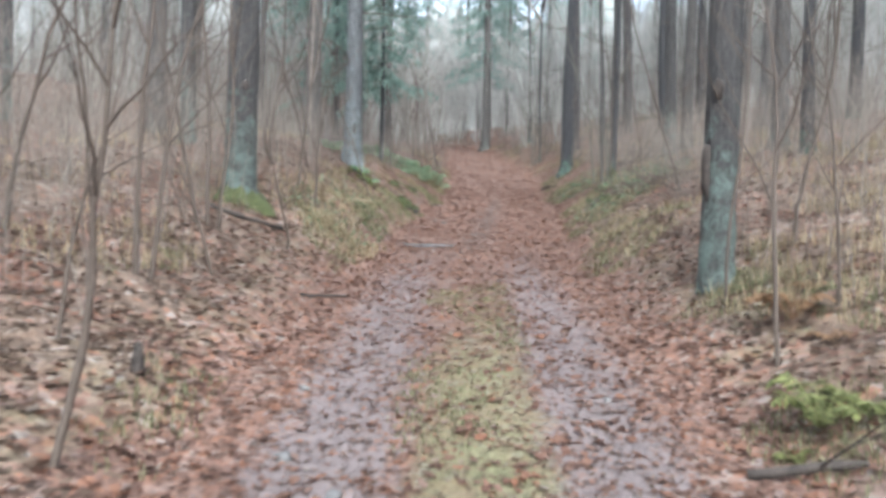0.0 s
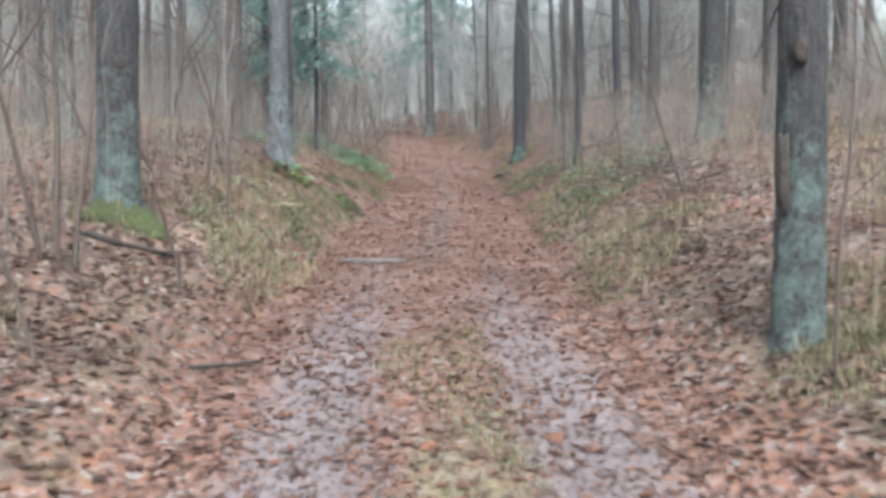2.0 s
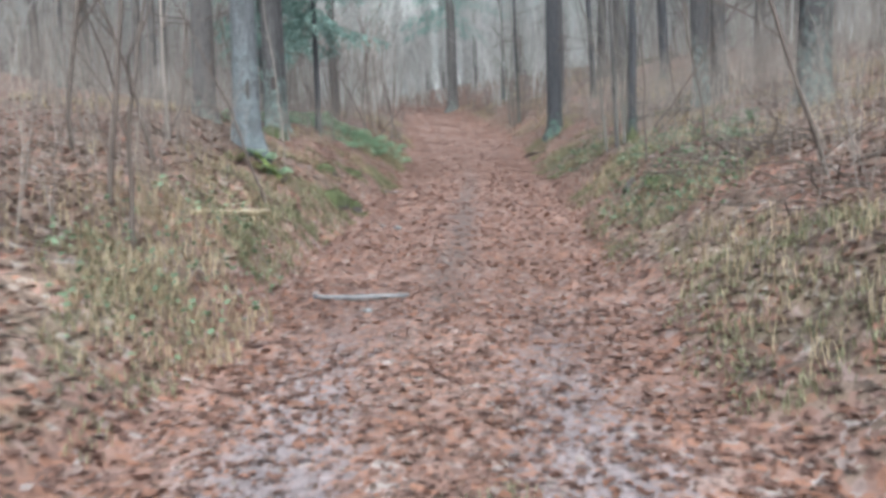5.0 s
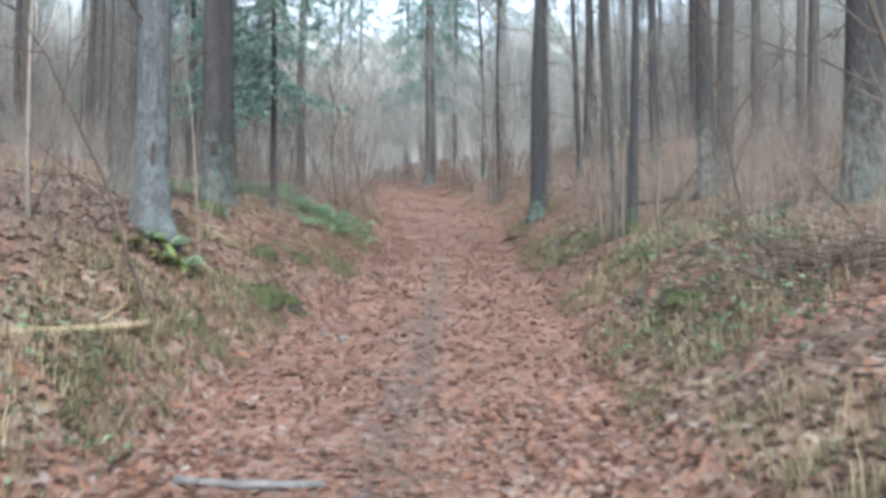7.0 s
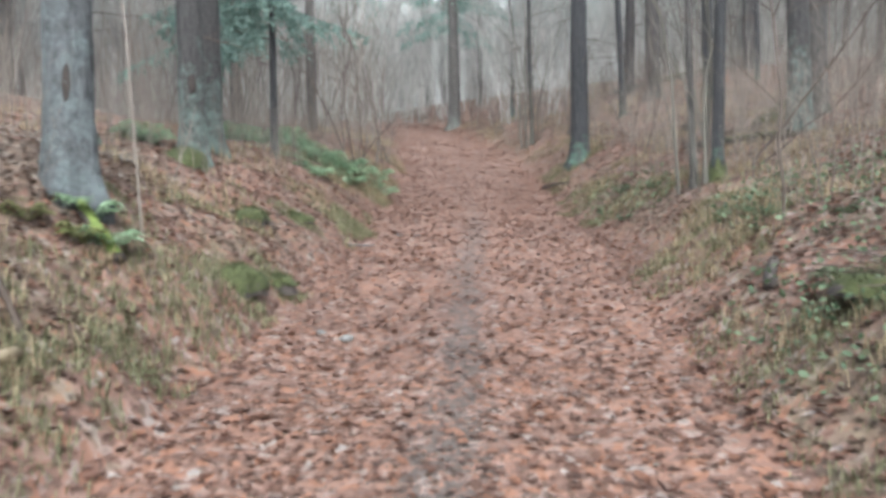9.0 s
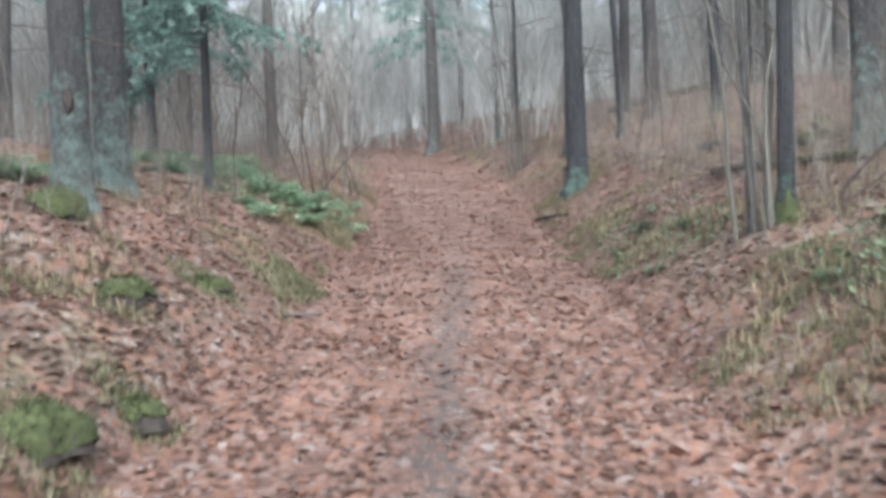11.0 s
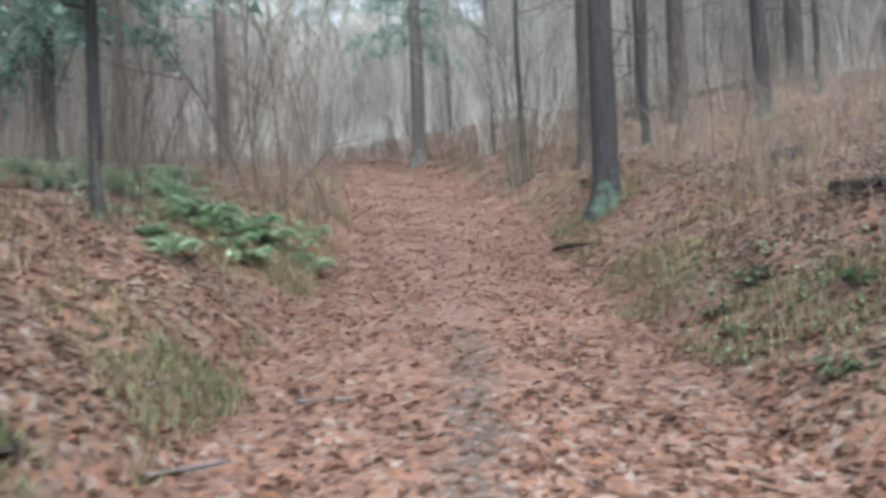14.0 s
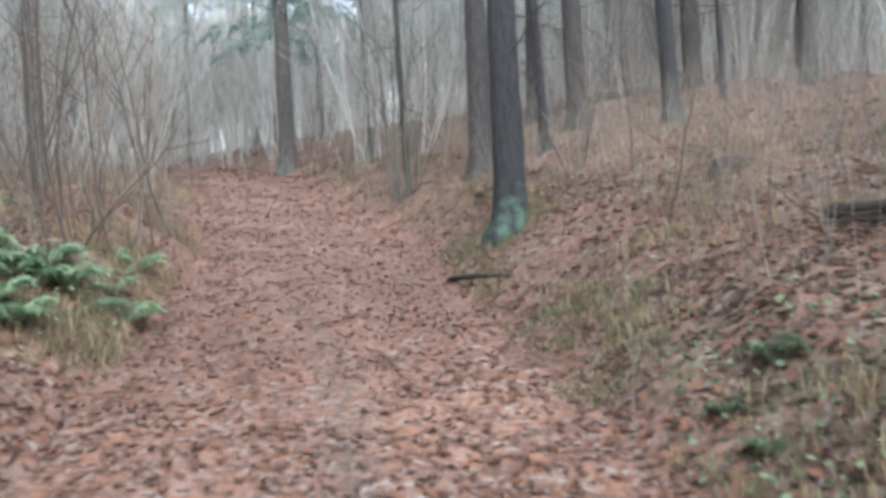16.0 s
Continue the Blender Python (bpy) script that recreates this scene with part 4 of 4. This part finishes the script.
grass("grass", 501, 9000, tufts(-0.42, 0.42, 0.5, 9, 6, False), 0.06, M_GRASS, "short yellow-green grass on the crown of the track")
grass("grass", 502, 30000, tufts(0.02, 1.4, 1, 34, 14, True), 0.105, M_GRASS, "yellow-green winter grass at the foot of the slope")
grass("grass", 503, 30000, tufts(-1.2, -0.02, 1, 34, 14, True), 0.11, M_GRASS, "yellow-green winter grass along the track's bank")
grass("dry_grass", 504, 52000, tufts(0.3, 6.0, 4, 44, 6, True), 0.24, M_DRYGRASS, "dry brown grass stalks on the slope")
grass("dry_grass", 507, 12000, tufts(-4.0, 0.0, 26, 40, 6, True), 0.34, M_DRYGRASS, "tall dry pale grass among ferns and shoots")
grass("dry_grass", 505, 36000, tufts(-6.0, -0.3, 4, 44, 6, True), 0.22, M_DRYGRASS, "dry brown grass stalks on the bank")



def round_tufts(*places):
    """Blades round single spots: x, y, radius."""
    def choose(rng, count):
        n = count // len(places)
        a, r = rng.uniform(0, 6.283, (len(places), n)), np.sqrt(rng.rand(len(places), n))
        at = np.array(places)
        return (at[:, :1] + at[:, 2:] * r * np.cos(a)).ravel(), (at[:, 1:2] + at[:, 2:] * r * np.sin(a)).ravel()
    return choose


grass("grass", 506, 9000, round_tufts((-0.92, 17.15, 0.30), (-0.74, 18.05, 0.2), (-2.42, 21.1, 0.35), (2.0, 4.05, 0.45), (-0.38, 22.4, 0.3), (-0.32, 22.7, 0.2), (3.25, 15.2, 0.5), (-0.95, 20.6, 0.3),
                                      (2.55, 7.0, 0.25), (-2.65, 10.2, 0.4), (3.5, 24.9, 0.4), (4.55, 30.1, 0.3), (-1.8, 16.85, 0.4)), 0.10, M_GRASS, "tufts of green grass at stumps and tree feet")


grass("grass", 508, 6500, tufts(-0.5, -0.02, 12, 28, 24, True), 0.15, M_GRASS, "olive grass tufts hanging over the track's edge")
grass("grass", 509, 5000, tufts(0.05, 1.5, 17, 33, 20, True), 0.14, M_GRASS, "dull olive grass tufts at the foot of the slope")
grass("grass", 510, 1900, round_tufts((-1.5, 11.7, 0.7), (-1.95, 12.3, 0.7), (-1.4, 10.9, 0.5), (-1.9, 13.0, 0.5)), 0.22, M_DRYGRASS, "long dry olive-brown grass on the bank")


def bramble_leaves(seed, cx, cy, rx, ry, count, size, material, label):
    rng = np.random.RandomState(seed)
    a, r = rng.uniform(0, 6.283, count), np.sqrt(rng.rand(count))
    x, y = cx + rx * r * np.cos(a), cy + ry * r * np.sin(a)
    z = land(x, y) + rng.uniform(0.03, 0.28, count)
    leaf_mesh_object("bramble", x, y, z, size, rng, material, label, "bramble", 0.5)


OUTLINE = np.array([(-0.5, 0.0), (-0.22, 0.24), (0.12, 0.27), (0.5, 0.0), (0.14, -0.26), (-0.2, -0.23)])


def leaf_verts(x, y, z, size, rng, tilt, curl=0.42):
    """Curled leaves with six corners round a hollow middle."""
    n = len(x)
    a = rng.uniform(0, 6.283, n)
    s = size * rng.uniform(0.6, 1.35, n)
    px = OUTLINE[None, :, 0] * s[:, None]
    py = OUTLINE[None, :, 1] * (s * rng.uniform(0.8, 1.35, n))[:, None]
    pz = curl * s[:, None] * (np.abs(OUTLINE[None, :, 1]) * rng.uniform(-0.35, 0.75, n)[:, None] + OUTLINE[None, :, 0] ** 2 * rng.uniform(-0.3, 0.9, n)[:, None])
    pz = pz + 0.06 * s[:, None] * rng.randn(n, 6)
    px, py, pz = (np.concatenate([q, np.zeros((n, 1))], 1) for q in (px, py, pz))
    for axis in (0, 1):
        th = (tilt * rng.randn(n))[:, None]
        if axis:
            px, pz = px * np.cos(th) - pz * np.sin(th), px * np.sin(th) + pz * np.cos(th)
        else:
            py, pz = py * np.cos(th) - pz * np.sin(th), py * np.sin(th) + pz * np.cos(th)
    ca, sa = np.cos(a)[:, None], np.sin(a)[:, None]
    return np.stack([x[:, None] + px * ca - py * sa, y[:, None] + px * sa + py * ca, z[:, None] + pz], -1)


FAN = np.array([(6, i, (i + 1) % 6) for i in range(6)])


def leaf_mesh_object(name, x, y, z, size, rng, material, label, category, tilt=0.15):
    v = leaf_verts(x, y, z, size, rng, tilt)
    k = np.arange(len(x))[:, None, None] * 7
    return tagged(new(name, sheet(name, v.reshape(-1, 3), (k + FAN[None]).reshape(-1, 3), material)), label, category, kind="stuff")


bramble_leaves(601, 3.0, 14.6, 0.6, 1.8, 600, 0.05, M_BRAMBLE, "low green bramble leaves at the track's edge")
bramble_leaves(602, 4.2, 17.5, 0.9, 2.0, 800, 0.05, M_BRAMBLE, "low pale green bramble leaves on the slope")
bramble_leaves(603, -1.6, 27.6, 1.5, 2.2, 350, 0.06, M_FERN, "low green bramble leaves among ferns")
bramble_leaves(604, 3.7, 22.6, 0.6, 1.8, 450, 0.045, M_BRAMBLE, "low green bramble leaves at the foot of the slope")
bramble_leaves(605, -1.55, 12.0, 0.7, 1.8, 420, 0.05, M_BRAMBLE, "low dull green bramble leaves on the bank")


# ---- fallen leaves ----
def scatter_leaves(name, seed, tries, box, choose, size, label, lift=0.012, material=None):
    rng = np.random.RandomState(seed)
    x, y = rng.uniform(box[0], box[1], tries), rng.uniform(box[2], box[3], tries)
    u, h = side(x, y)
    keep = rng.rand(tries) < choose(x, y, u, h)
    x, y = x[keep], y[keep]
    z = land(x, y) + lift * rng.rand(len(x)) + 0.006
    leaf_mesh_object(name, x, y, z, size, rng, material or M_LEAF, label, "leaves")


def on_track(x, y, u, h):
    full = np.clip(0.68 + 0.05 * (y - 2), 0.6, 1.0) * (1 - 0.2 * np.clip((y - 25) / 7, 0, 1))
    ruts = 1 - 0.38 * np.clip((12 - y) / 8, 0, 1) * np.exp(-((np.abs(u) - 0.72) / 0.4) ** 2)
    line = 1 - 0.62 * np.exp(-((u + 0.02 + 0.05 * np.sin(y * 0.7) + 0.06 * waves(x, y, 0.7, 18)) / 0.27) ** 2) * np.clip((y - 8) / 6, 0, 1) * np.clip((31 - y) / 9, 0, 1)
    crown = 1 - 0.5 * np.exp(-(u / 0.38) ** 2) * np.clip((9 - y) / 5, 0, 1)
    side_rise = np.where(np.abs(u) > 0.9, 1.15, 1.0)
    return np.where(np.abs(u) < h + 0.05, full * ruts * line * crown * side_rise * (0.75 + 0.4 * waves(x, y, 1.2, 11)), 0)


def off_track(x, y, u, h, sgn, old):
    there = np.clip(0.66 + 0.42 * waves(x, y, 1.6, 12), 0.15, 1)
    k = decayed(x, y, u, h)
    return np.where((np.abs(u) > h) & (u * sgn > 0), there * (k if old else 1 - k), 0)


scatter_leaves("leaf_litter", 701, 104000, (-3.5, 5.2, 0.8, 48), on_track, 0.068, "brown and orange fallen leaves covering the track")
for n_seed, box, sgn, place in ((702, (-5.2, 1.0, 0.8, 32), -1, "bank"), (703, (1.0, 8.0, 0.8, 32), 1, "slope")):
    scatter_leaves("leaf_litter", n_seed, 46000, box, lambda x, y, u, h: off_track(x, y, u, h, sgn, False), 0.07, "brown and orange fallen leaves on the " + place)
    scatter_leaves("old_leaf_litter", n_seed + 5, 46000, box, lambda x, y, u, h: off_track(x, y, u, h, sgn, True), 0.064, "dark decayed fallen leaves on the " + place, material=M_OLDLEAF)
def by_edge(x, y, u, h, old):
    d = np.abs(u) - h
    k = decayed(x, y, u, h)
    return np.where((d > -0.05) & (d < 2.6), (0.8 + 0.35 * waves(x, y, 1.1, 15)) * (k if old else 1 - k), 0)


scatter_leaves("leaf_litter", 710, 86000, (-5.2, 6.2, 0.8, 45), lambda x, y, u, h: by_edge(x, y, u, h, False), 0.067, "brown fallen leaves along both edges of the track")
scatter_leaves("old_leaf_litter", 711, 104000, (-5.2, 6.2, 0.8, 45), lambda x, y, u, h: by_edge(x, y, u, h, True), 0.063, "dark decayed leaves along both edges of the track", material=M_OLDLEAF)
scatter_leaves("leaf_crumbs", 712, 26000, (-1.8, 3.2, 0.8, 16), lambda x, y, u, h: np.where(np.abs(u) < h, 0.85 - 0.03 * y, 0), 0.035, "small broken brown leaf pieces trodden into the track", 0.004)
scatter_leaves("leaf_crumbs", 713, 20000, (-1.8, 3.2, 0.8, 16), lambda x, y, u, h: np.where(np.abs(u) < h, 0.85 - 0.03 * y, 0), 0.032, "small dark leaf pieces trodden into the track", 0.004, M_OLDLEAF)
scatter_leaves("leaf_litter", 704, 30000, (-14, 18, 20, 60), lambda x, y, u, h: 0.8 * (((y > 32) & (np.abs(u) > h)) | (y > 46) | (u < -6) | (u > 6.5)), 0.11, "distant brown fallen leaves on the forest floor")


def litter_pieces():
    """Single leaves that lie proud of the rest along the track."""
    rng = np.random.RandomState(88)
    shapes = []
    for i in range(6):
        v = leaf_verts(np.zeros(1), np.zeros(1), np.zeros(1), 0.10, rng, 0.1, 1.2)[0]
        shapes.append(sheet("leaf", v - v.mean(0), FAN, M_ONELEAF))
    track = bpy.data.objects["path"]
    for i in range(280):
        y = rng.uniform(2.2, 24)
        x = float(along(CENTRE, y)) + rng.uniform(-1.3, 1.3)
        part("leaf", shapes[i % 6], track, at=pose(x, y, float(land(x, y)) + 0.02, 12 * rng.randn(), 12 * rng.randn(), rng.uniform(0, 360)) @ Matrix.Scale(rng.uniform(0.8, 1.25), 4))


litter_pieces()


# ---- fallen wood, stumps and stones ----
def pole_mesh(name, length, r0, r1, seed, material, sides=9, bend=0.02, steps=9):
    """A bent, knotty length of wood along x, from its middle."""
    rng = np.random.RandomState(seed)
    k = np.linspace(-0.5, 0.5, steps)
    pts = np.stack([k * length, bend * length * np.sin(k * 5 + seed), 0.5 * bend * length * np.cos(k * 4 + seed)], -1)
    b = Build()
    b.tube(pts, np.linspace(r0, r1, steps) * (1 + 0.12 * rng.randn(steps)), sides, 0.22, rng)
    return b.mesh(name, material)


def lying(name, x0, y0, x1, y1, r0, r1, seed, material, label, category="log", stubs=0, moss=False, moss_material=None):
    """Wood that lies on the ground between two places, with its broken side stubs and its moss."""
    z0, z1 = float(land(x0, y0)), float(land(x1, y1))
    span = Vector((x1 - x0, y1 - y0, z1 - z0))
    mid = [float(land(x0 + (x1 - x0) * k, y0 + (y1 - y0) * k)) - (z0 + (z1 - z0) * k) for k in (0.3, 0.5, 0.7)]
    t = new(name)
    turn = math.degrees(math.atan2(span.y, span.x))
    tip = -math.degrees(math.asin(span.z / span.length))
    t.matrix_basis = pose((x0 + x1) / 2, (y0 + y1) / 2, (z0 + z1) / 2 + max(0.0, *mid) * 0.6 + 0.55 * max(r0, r1), 0, 0, turn) @ pose(0, 0, 0, 0, tip, 0)
    tagged(t, label, category)
    part("stem", pole_mesh("stem", span.length, r0, r1, seed, material), t)
    rng = np.random.RandomState(seed)
    for i in range(stubs):
        b = Build()
        shoot(b, rng, (0, 0, 0), unit(np.array([0.6, rng.choice([-1, 1]) * 0.8, rng.uniform(0.0, 0.5)])), rng.uniform(0.25, 0.6), r1 * 0.5, 1, 4, 0.12, 0, 3, 40, 0.3, 4)
        part("side_branch", b.mesh("side_branch", material), t, at=pose(rng.uniform(-0.3, 0.35) * span.length, 0, 0))
    if moss:
        b = Build()
        n, m = 14, 6
        k, a = np.meshgrid(np.linspace(-0.45, 0.45, n), np.linspace(-1.1, 1.1, m), indexing="ij")
        rr = r0 * (1.12 + 0.18 * rng.rand(n, m)) * np.where((np.abs(a) > 1.0) | (np.abs(k) > 0.44), 0.9, 1.0)
        b.add(np.stack([k * span.length, rr * np.sin(a), rr * np.cos(a)], -1).reshape(-1, 3), [(i * m + j, i * m + j + 1, (i + 1) * m + j + 1, (i + 1) * m + j) for i in range(n - 1) for j in range(m - 1)])
        part("moss", b.mesh("moss", moss_material or M_MOSS), t, "green cushion moss along the top")
    return t


def hummock(name, x, y, wide, tall, seed, label, category, moss=0.7, material=None):
    """A rotten stump: a ragged dark body under a lumpy cap of moss."""
    rng = np.random.RandomState(seed)
    t = thing(name, x, y, label, category, sink=0.02)
    sides = 16
    a = np.arange(sides) * 2 * np.pi / sides
    lobes = 1 + 0.24 * np.sin(2 * a + seed) + 0.14 * np.sin(5 * a + 2 * seed)
    for part_name, rows, mat in (("body", ((-0.6, 1.15), (0.0, 1.05), (0.4, 0.88), (0.7, 0.7), (0.8, 0.4), (0.72, 0.08)), material or M_ROT),
                                 ("moss", ((0.55 - 1.1 * moss, 1.16), (0.3, 1.06), (0.66, 0.86), (0.92, 0.5), (0.98, 0.06)), M_MOSS)):
        if part_name == "moss" and not moss:
            continue
        v = np.concatenate([np.stack([wide / 2 * r * lobes * (1 + 0.14 * (rng.rand(sides) - 0.5)) * np.cos(a), wide / 2 * r * lobes * np.sin(a),
                                      tall * (h + (0.55 if part_name == "moss" and k == 0 else 0.22) * (rng.rand(sides) - 0.5))], -1) for k, (h, r) in enumerate(rows)])
        n = len(rows)
        b = Build()
        b.add(v, [(i * sides + j, i * sides + (j + 1) % sides, (i + 1) * sides + (j + 1) % sides, (i + 1) * sides + j) for i in range(n - 1) for j in range(sides)] + [tuple((n - 1) * sides + j for j in range(sides))])
        if part_name == "moss":
            for i in range(420):
                j = rng.randint(sides * 4)
                q = v[j] + (v[j + sides] - v[j]) * rng.rand() + (v[j // sides * sides + (j + 1) % sides] - v[j]) * rng.rand()
                way = unit(q * np.array([1, 1, 0.4]) + np.array([0, 0, 0.5 * wide]) + 0.15 * wide * rng.randn(3)) * rng.uniform(0.02, 0.06)
                wing = unit(np.cross(way, rng.randn(3))) * 0.004
                b.add([q - wing, q + wing, q + way], [(0, 1, 2)])
        part(part_name, b.mesh(part_name, mat), t, "green moss cap" if part_name == "moss" else "")
    return t


def stone(x, y, size, seed, material, label):
    rng = np.random.RandomState(seed)
    bm = bmesh.new()
    bmesh.ops.create_icosphere(bm, subdivisions=2, radius=size / 2)
    for v in bm.verts:
        v.co *= 1 + 0.35 * noise.noise(v.co * (2.2 / size) + Vector((seed, 0, 0)))
        v.co.z *= 0.6
    me = bpy.data.meshes.new("stone")
    bm.to_mesh(me)
    bm.free()
    me.materials.append(material)
    me.shade_smooth()
    ob = new("stone", me)
    ob.matrix_basis = pose(x, y, float(land(x, y)) + size * 0.12, 0, 0, rng.uniform(0, 360))
    return tagged(ob, label, "stone")


lying("fallen_branch", -1.77, 13.24, -1.33, 14.45, 0.040, 0.030, 801, M_BARE, "pale barkless broken branch lying on the bank", "branch", 1)
lying("fallen_branch", -0.64, 12.66, 0.18, 12.55, 0.030, 0.020, 802, M_GREYWOOD, "weathered grey stick lying across the track", "branch")
lying("fallen_branch", -1.45, 19.42, -0.98, 19.62, 0.022, 0.012, 803, M_ROT, "thin black stick lying beside a mossy stump", "branch", 2)
lying("fallen_branch", 3.66, 30.15, 3.93, 28.5, 0.040, 0.028, 804, M_ROT, "dark rotten branch at the track's edge", "branch", 2)
lying("fallen_log", 5.45, 25.0, 5.92, 21.95, 0.065, 0.05, 805, M_ROT, "dark rotten fallen log on the slope, partly mossy", "log", 3, True)
lying("fallen_log", 7.5, 38.7, 11.1, 38.5, 0.11, 0.08, 817, M_PINE, "long fallen trunk lying along the brow of the slope", "log", 1, True)
lying("fallen_log", 2.98, 16.15, 3.18, 16.55, 0.05, 0.04, 806, M_ROT, "short dark piece of rotten wood", "log")
lying("fallen_branch", -2.75, 9.45, -1.95, 9.75, 0.030, 0.020, 808, M_ROT, "dark rotten branch among the leaves", "branch", 1)
lying("fallen_branch", -1.35, 7.7, -0.95, 8.1, 0.018, 0.012, 809, M_ROT, "short dark stick among the leaves", "branch")
lying("fallen_branch", 1.45, 3.75, 1.95, 3.62, 0.028, 0.020, 810, M_ROT, "dark bent root beside the track", "root", 1)
lying("fallen_branch", 0.25, 22.5, 0.62, 22.6, 0.014, 0.010, 811, M_GREYWOOD, "short grey stick on the track", "branch")
lying("fallen_branch", -0.35, 21.2, 0.0, 21.5, 0.014, 0.010, 812, M_GREYWOOD, "short grey stick on the track", "branch")
lying("fallen_log", 4.9, 33.0, 5.6, 33.5, 0.06, 0.05, 813, M_ROT, "dark piece of fallen wood on the slope", "log", 1)
lying("fallen_branch", -3.2, 17.9, -2.2, 18.6, 0.04, 0.025, 814, M_TWIG, "brown fallen branch propped on the bank", "branch", 4)
lying("fallen_branch", -1.1, 24.3, -0.35, 23.9, 0.010, 0.006, 815, M_BARE, "thin dry stick on the bank", "branch", 1)
lying("mossy_branch", -1.84, 16.40, -1.40, 15.97, 0.045, 0.035, 816, M_ROT, "short fallen branch overgrown with bright green moss", "branch", 0, True, M_BRIGHTMOSS)
hummock("mossy_stump", -2.42, 21.15, 0.58, 0.22, 821, "low rotten stump under yellow-green moss", "stump", 0.8)
hummock("mossy_stump", -1.26, 19.5, 0.36, 0.13, 822, "black rotten stump with a green moss cap", "stump", 0.5)
hummock("mossy_stump", -0.92, 17.25, 0.34, 0.16, 823, "rotten stump overgrown with bright moss", "stump", 0.9)
hummock("mossy_stump", -0.74, 18.05, 0.26, 0.11, 824, "small dark rotten stump at the bank's edge", "stump", 0.3)
hummock("mossy_stump", 6.68, 28.3, 0.42, 0.24, 825, "dark rotten stump on the slope", "stump", 0.0)
hummock("stump", 6.9, 24.9, 0.45, 0.22, 826, "dark rotten stump on the slope", "stump", 0.3)
hummock("stump", -1.69, 4.49, 0.09, 0.22, 827, "thin dark cut stump beside the track", "stump", 0.0)
hummock("stump", 8.2, 27.2, 0.5, 0.25, 828, "dark stump with moss on the slope", "stump", 0.15)
hummock("moss_hummock", -0.95, 20.6, 0.35, 0.08, 830, "cushion of green moss on the bank", "moss", 1.0)
hummock("moss_hummock", 3.25, 15.2, 0.5, 0.08, 831, "cushion of green moss at the track's edge", "moss", 1.0)
for sx, sy, size, seed, mat, label in ((-0.84, 5.02, 0.07, 1, M_STONE, "small white stone on the track"), (-0.20, 16.84, 0.09, 2, M_STONE, "small white stone among leaves"), (0.0, 16.75, 0.11, 3, M_STONE, "flat pale stone among leaves"),
                                       (0.86, 7.43, 0.06, 4, M_ROT, "small dark stone in the wheel rut"), (1.62, 6.2, 0.05, 5, M_STONE, "small white stone in the wheel rut"), (-0.15, 12.2, 0.08, 6, M_STONE, "pale stone beside a stick"),
                                       (-0.75, 3.9, 0.10, 7, M_GREYWOOD, "grey stone half sunk in the track"), (-0.45, 3.5, 0.08, 8, M_GREYWOOD, "grey stone half sunk in the track"), (1.05, 5.0, 0.05, 9, M_STONE, "small pale stone in the wheel rut")):
    stone(sx, sy, size, seed, mat, label)


def brush_pile(x, y, wide, count, seed):
    """Cut twigs heaped on the slope."""
    rng = np.random.RandomState(seed)
    t = thing("brush_pile", x, y, "heap of dark cut twigs on the slope", "brushwood", sink=0.0)
    z0 = float(land(x, y))
    for i in range(count):
        dx, dy = wide * rng.uniform(-0.5, 0.5), wide * rng.uniform(-0.5, 0.5)
        z = float(land(x + dx, y + dy)) - z0 + rng.uniform(0.0, 0.18)
        a = rng.uniform(0, 6.283)
        b = Build()
        shoot(b, rng, (dx, dy, z), unit(np.array([math.cos(a), math.sin(a), rng.uniform(-0.05, 0.45)])), rng.uniform(0.4, 1.2), 0.008, 0, 5, 0.14, -0.02, steps=6)
        part("twig", b.mesh("twig", M_DARKTWIG), t)


brush_pile(3.75, 14.3, 1.3, 90, 841)
brush_pile(3.35, 11.9, 0.8, 30, 842)
brush_pile(5.7, 24.4, 1.0, 45, 843)


# ---- knots and scars on the trunks that show them ----
def knot(x, y, high, facing, wide, tall, seed):
    """A dark hollow scar, part of the trunk that stands at that place."""
    owner = min((o for o in scene.objects if o.name.startswith("trunk") and o.parent), key=lambda o: (o.parent.location.x - x) ** 2 + (o.parent.location.y - y) ** 2)
    rng = np.random.RandomState(seed)
    sides = 12
    a = np.arange(sides) * 2 * np.pi / sides
    rows = [np.stack([np.full(sides, d), wide / 2 * r * np.cos(a) * (1 + 0.3 * (rng.rand(sides) - 0.5)), tall / 2 * r * np.sin(a) * (1 + 0.5 * (rng.rand(sides) - 0.5))], -1) for r, d in ((1.2, -0.03), (1.0, -0.004), (0.8, 0.012), (0.45, 0.014), (0.1, 0.010))]
    b = Build()
    b.add(np.concatenate(rows), [(i * sides + j, i * sides + (j + 1) % sides, (i + 1) * sides + (j + 1) % sides, (i + 1) * sides + j) for i in range(4) for j in range(sides)])
    dia = max(abs(v.co.x) for v in owner.data.vertices if abs(v.co.z - high) < 0.4)
    part("knot", b.mesh("knot", M_ROT), owner, "dark hollow knot", at=pose(0, 0, 0, 0, 0, facing) @ pose(dia * 0.93, 0, high))


knot(-2.40, 21.5, 1.05, -75, 0.09, 0.24, 901)
knot(-1.92, 16.5, 0.75, -70, 0.055, 0.30, 903)
knot(2.44, 7.15, 1.05, -165, 0.09, 0.42, 905)
knot(2.44, 7.15, 1.75, -120, 0.08, 0.16, 906)
knot(-2.65, 10.36, 1.5, -60, 0.09, 0.14, 907)
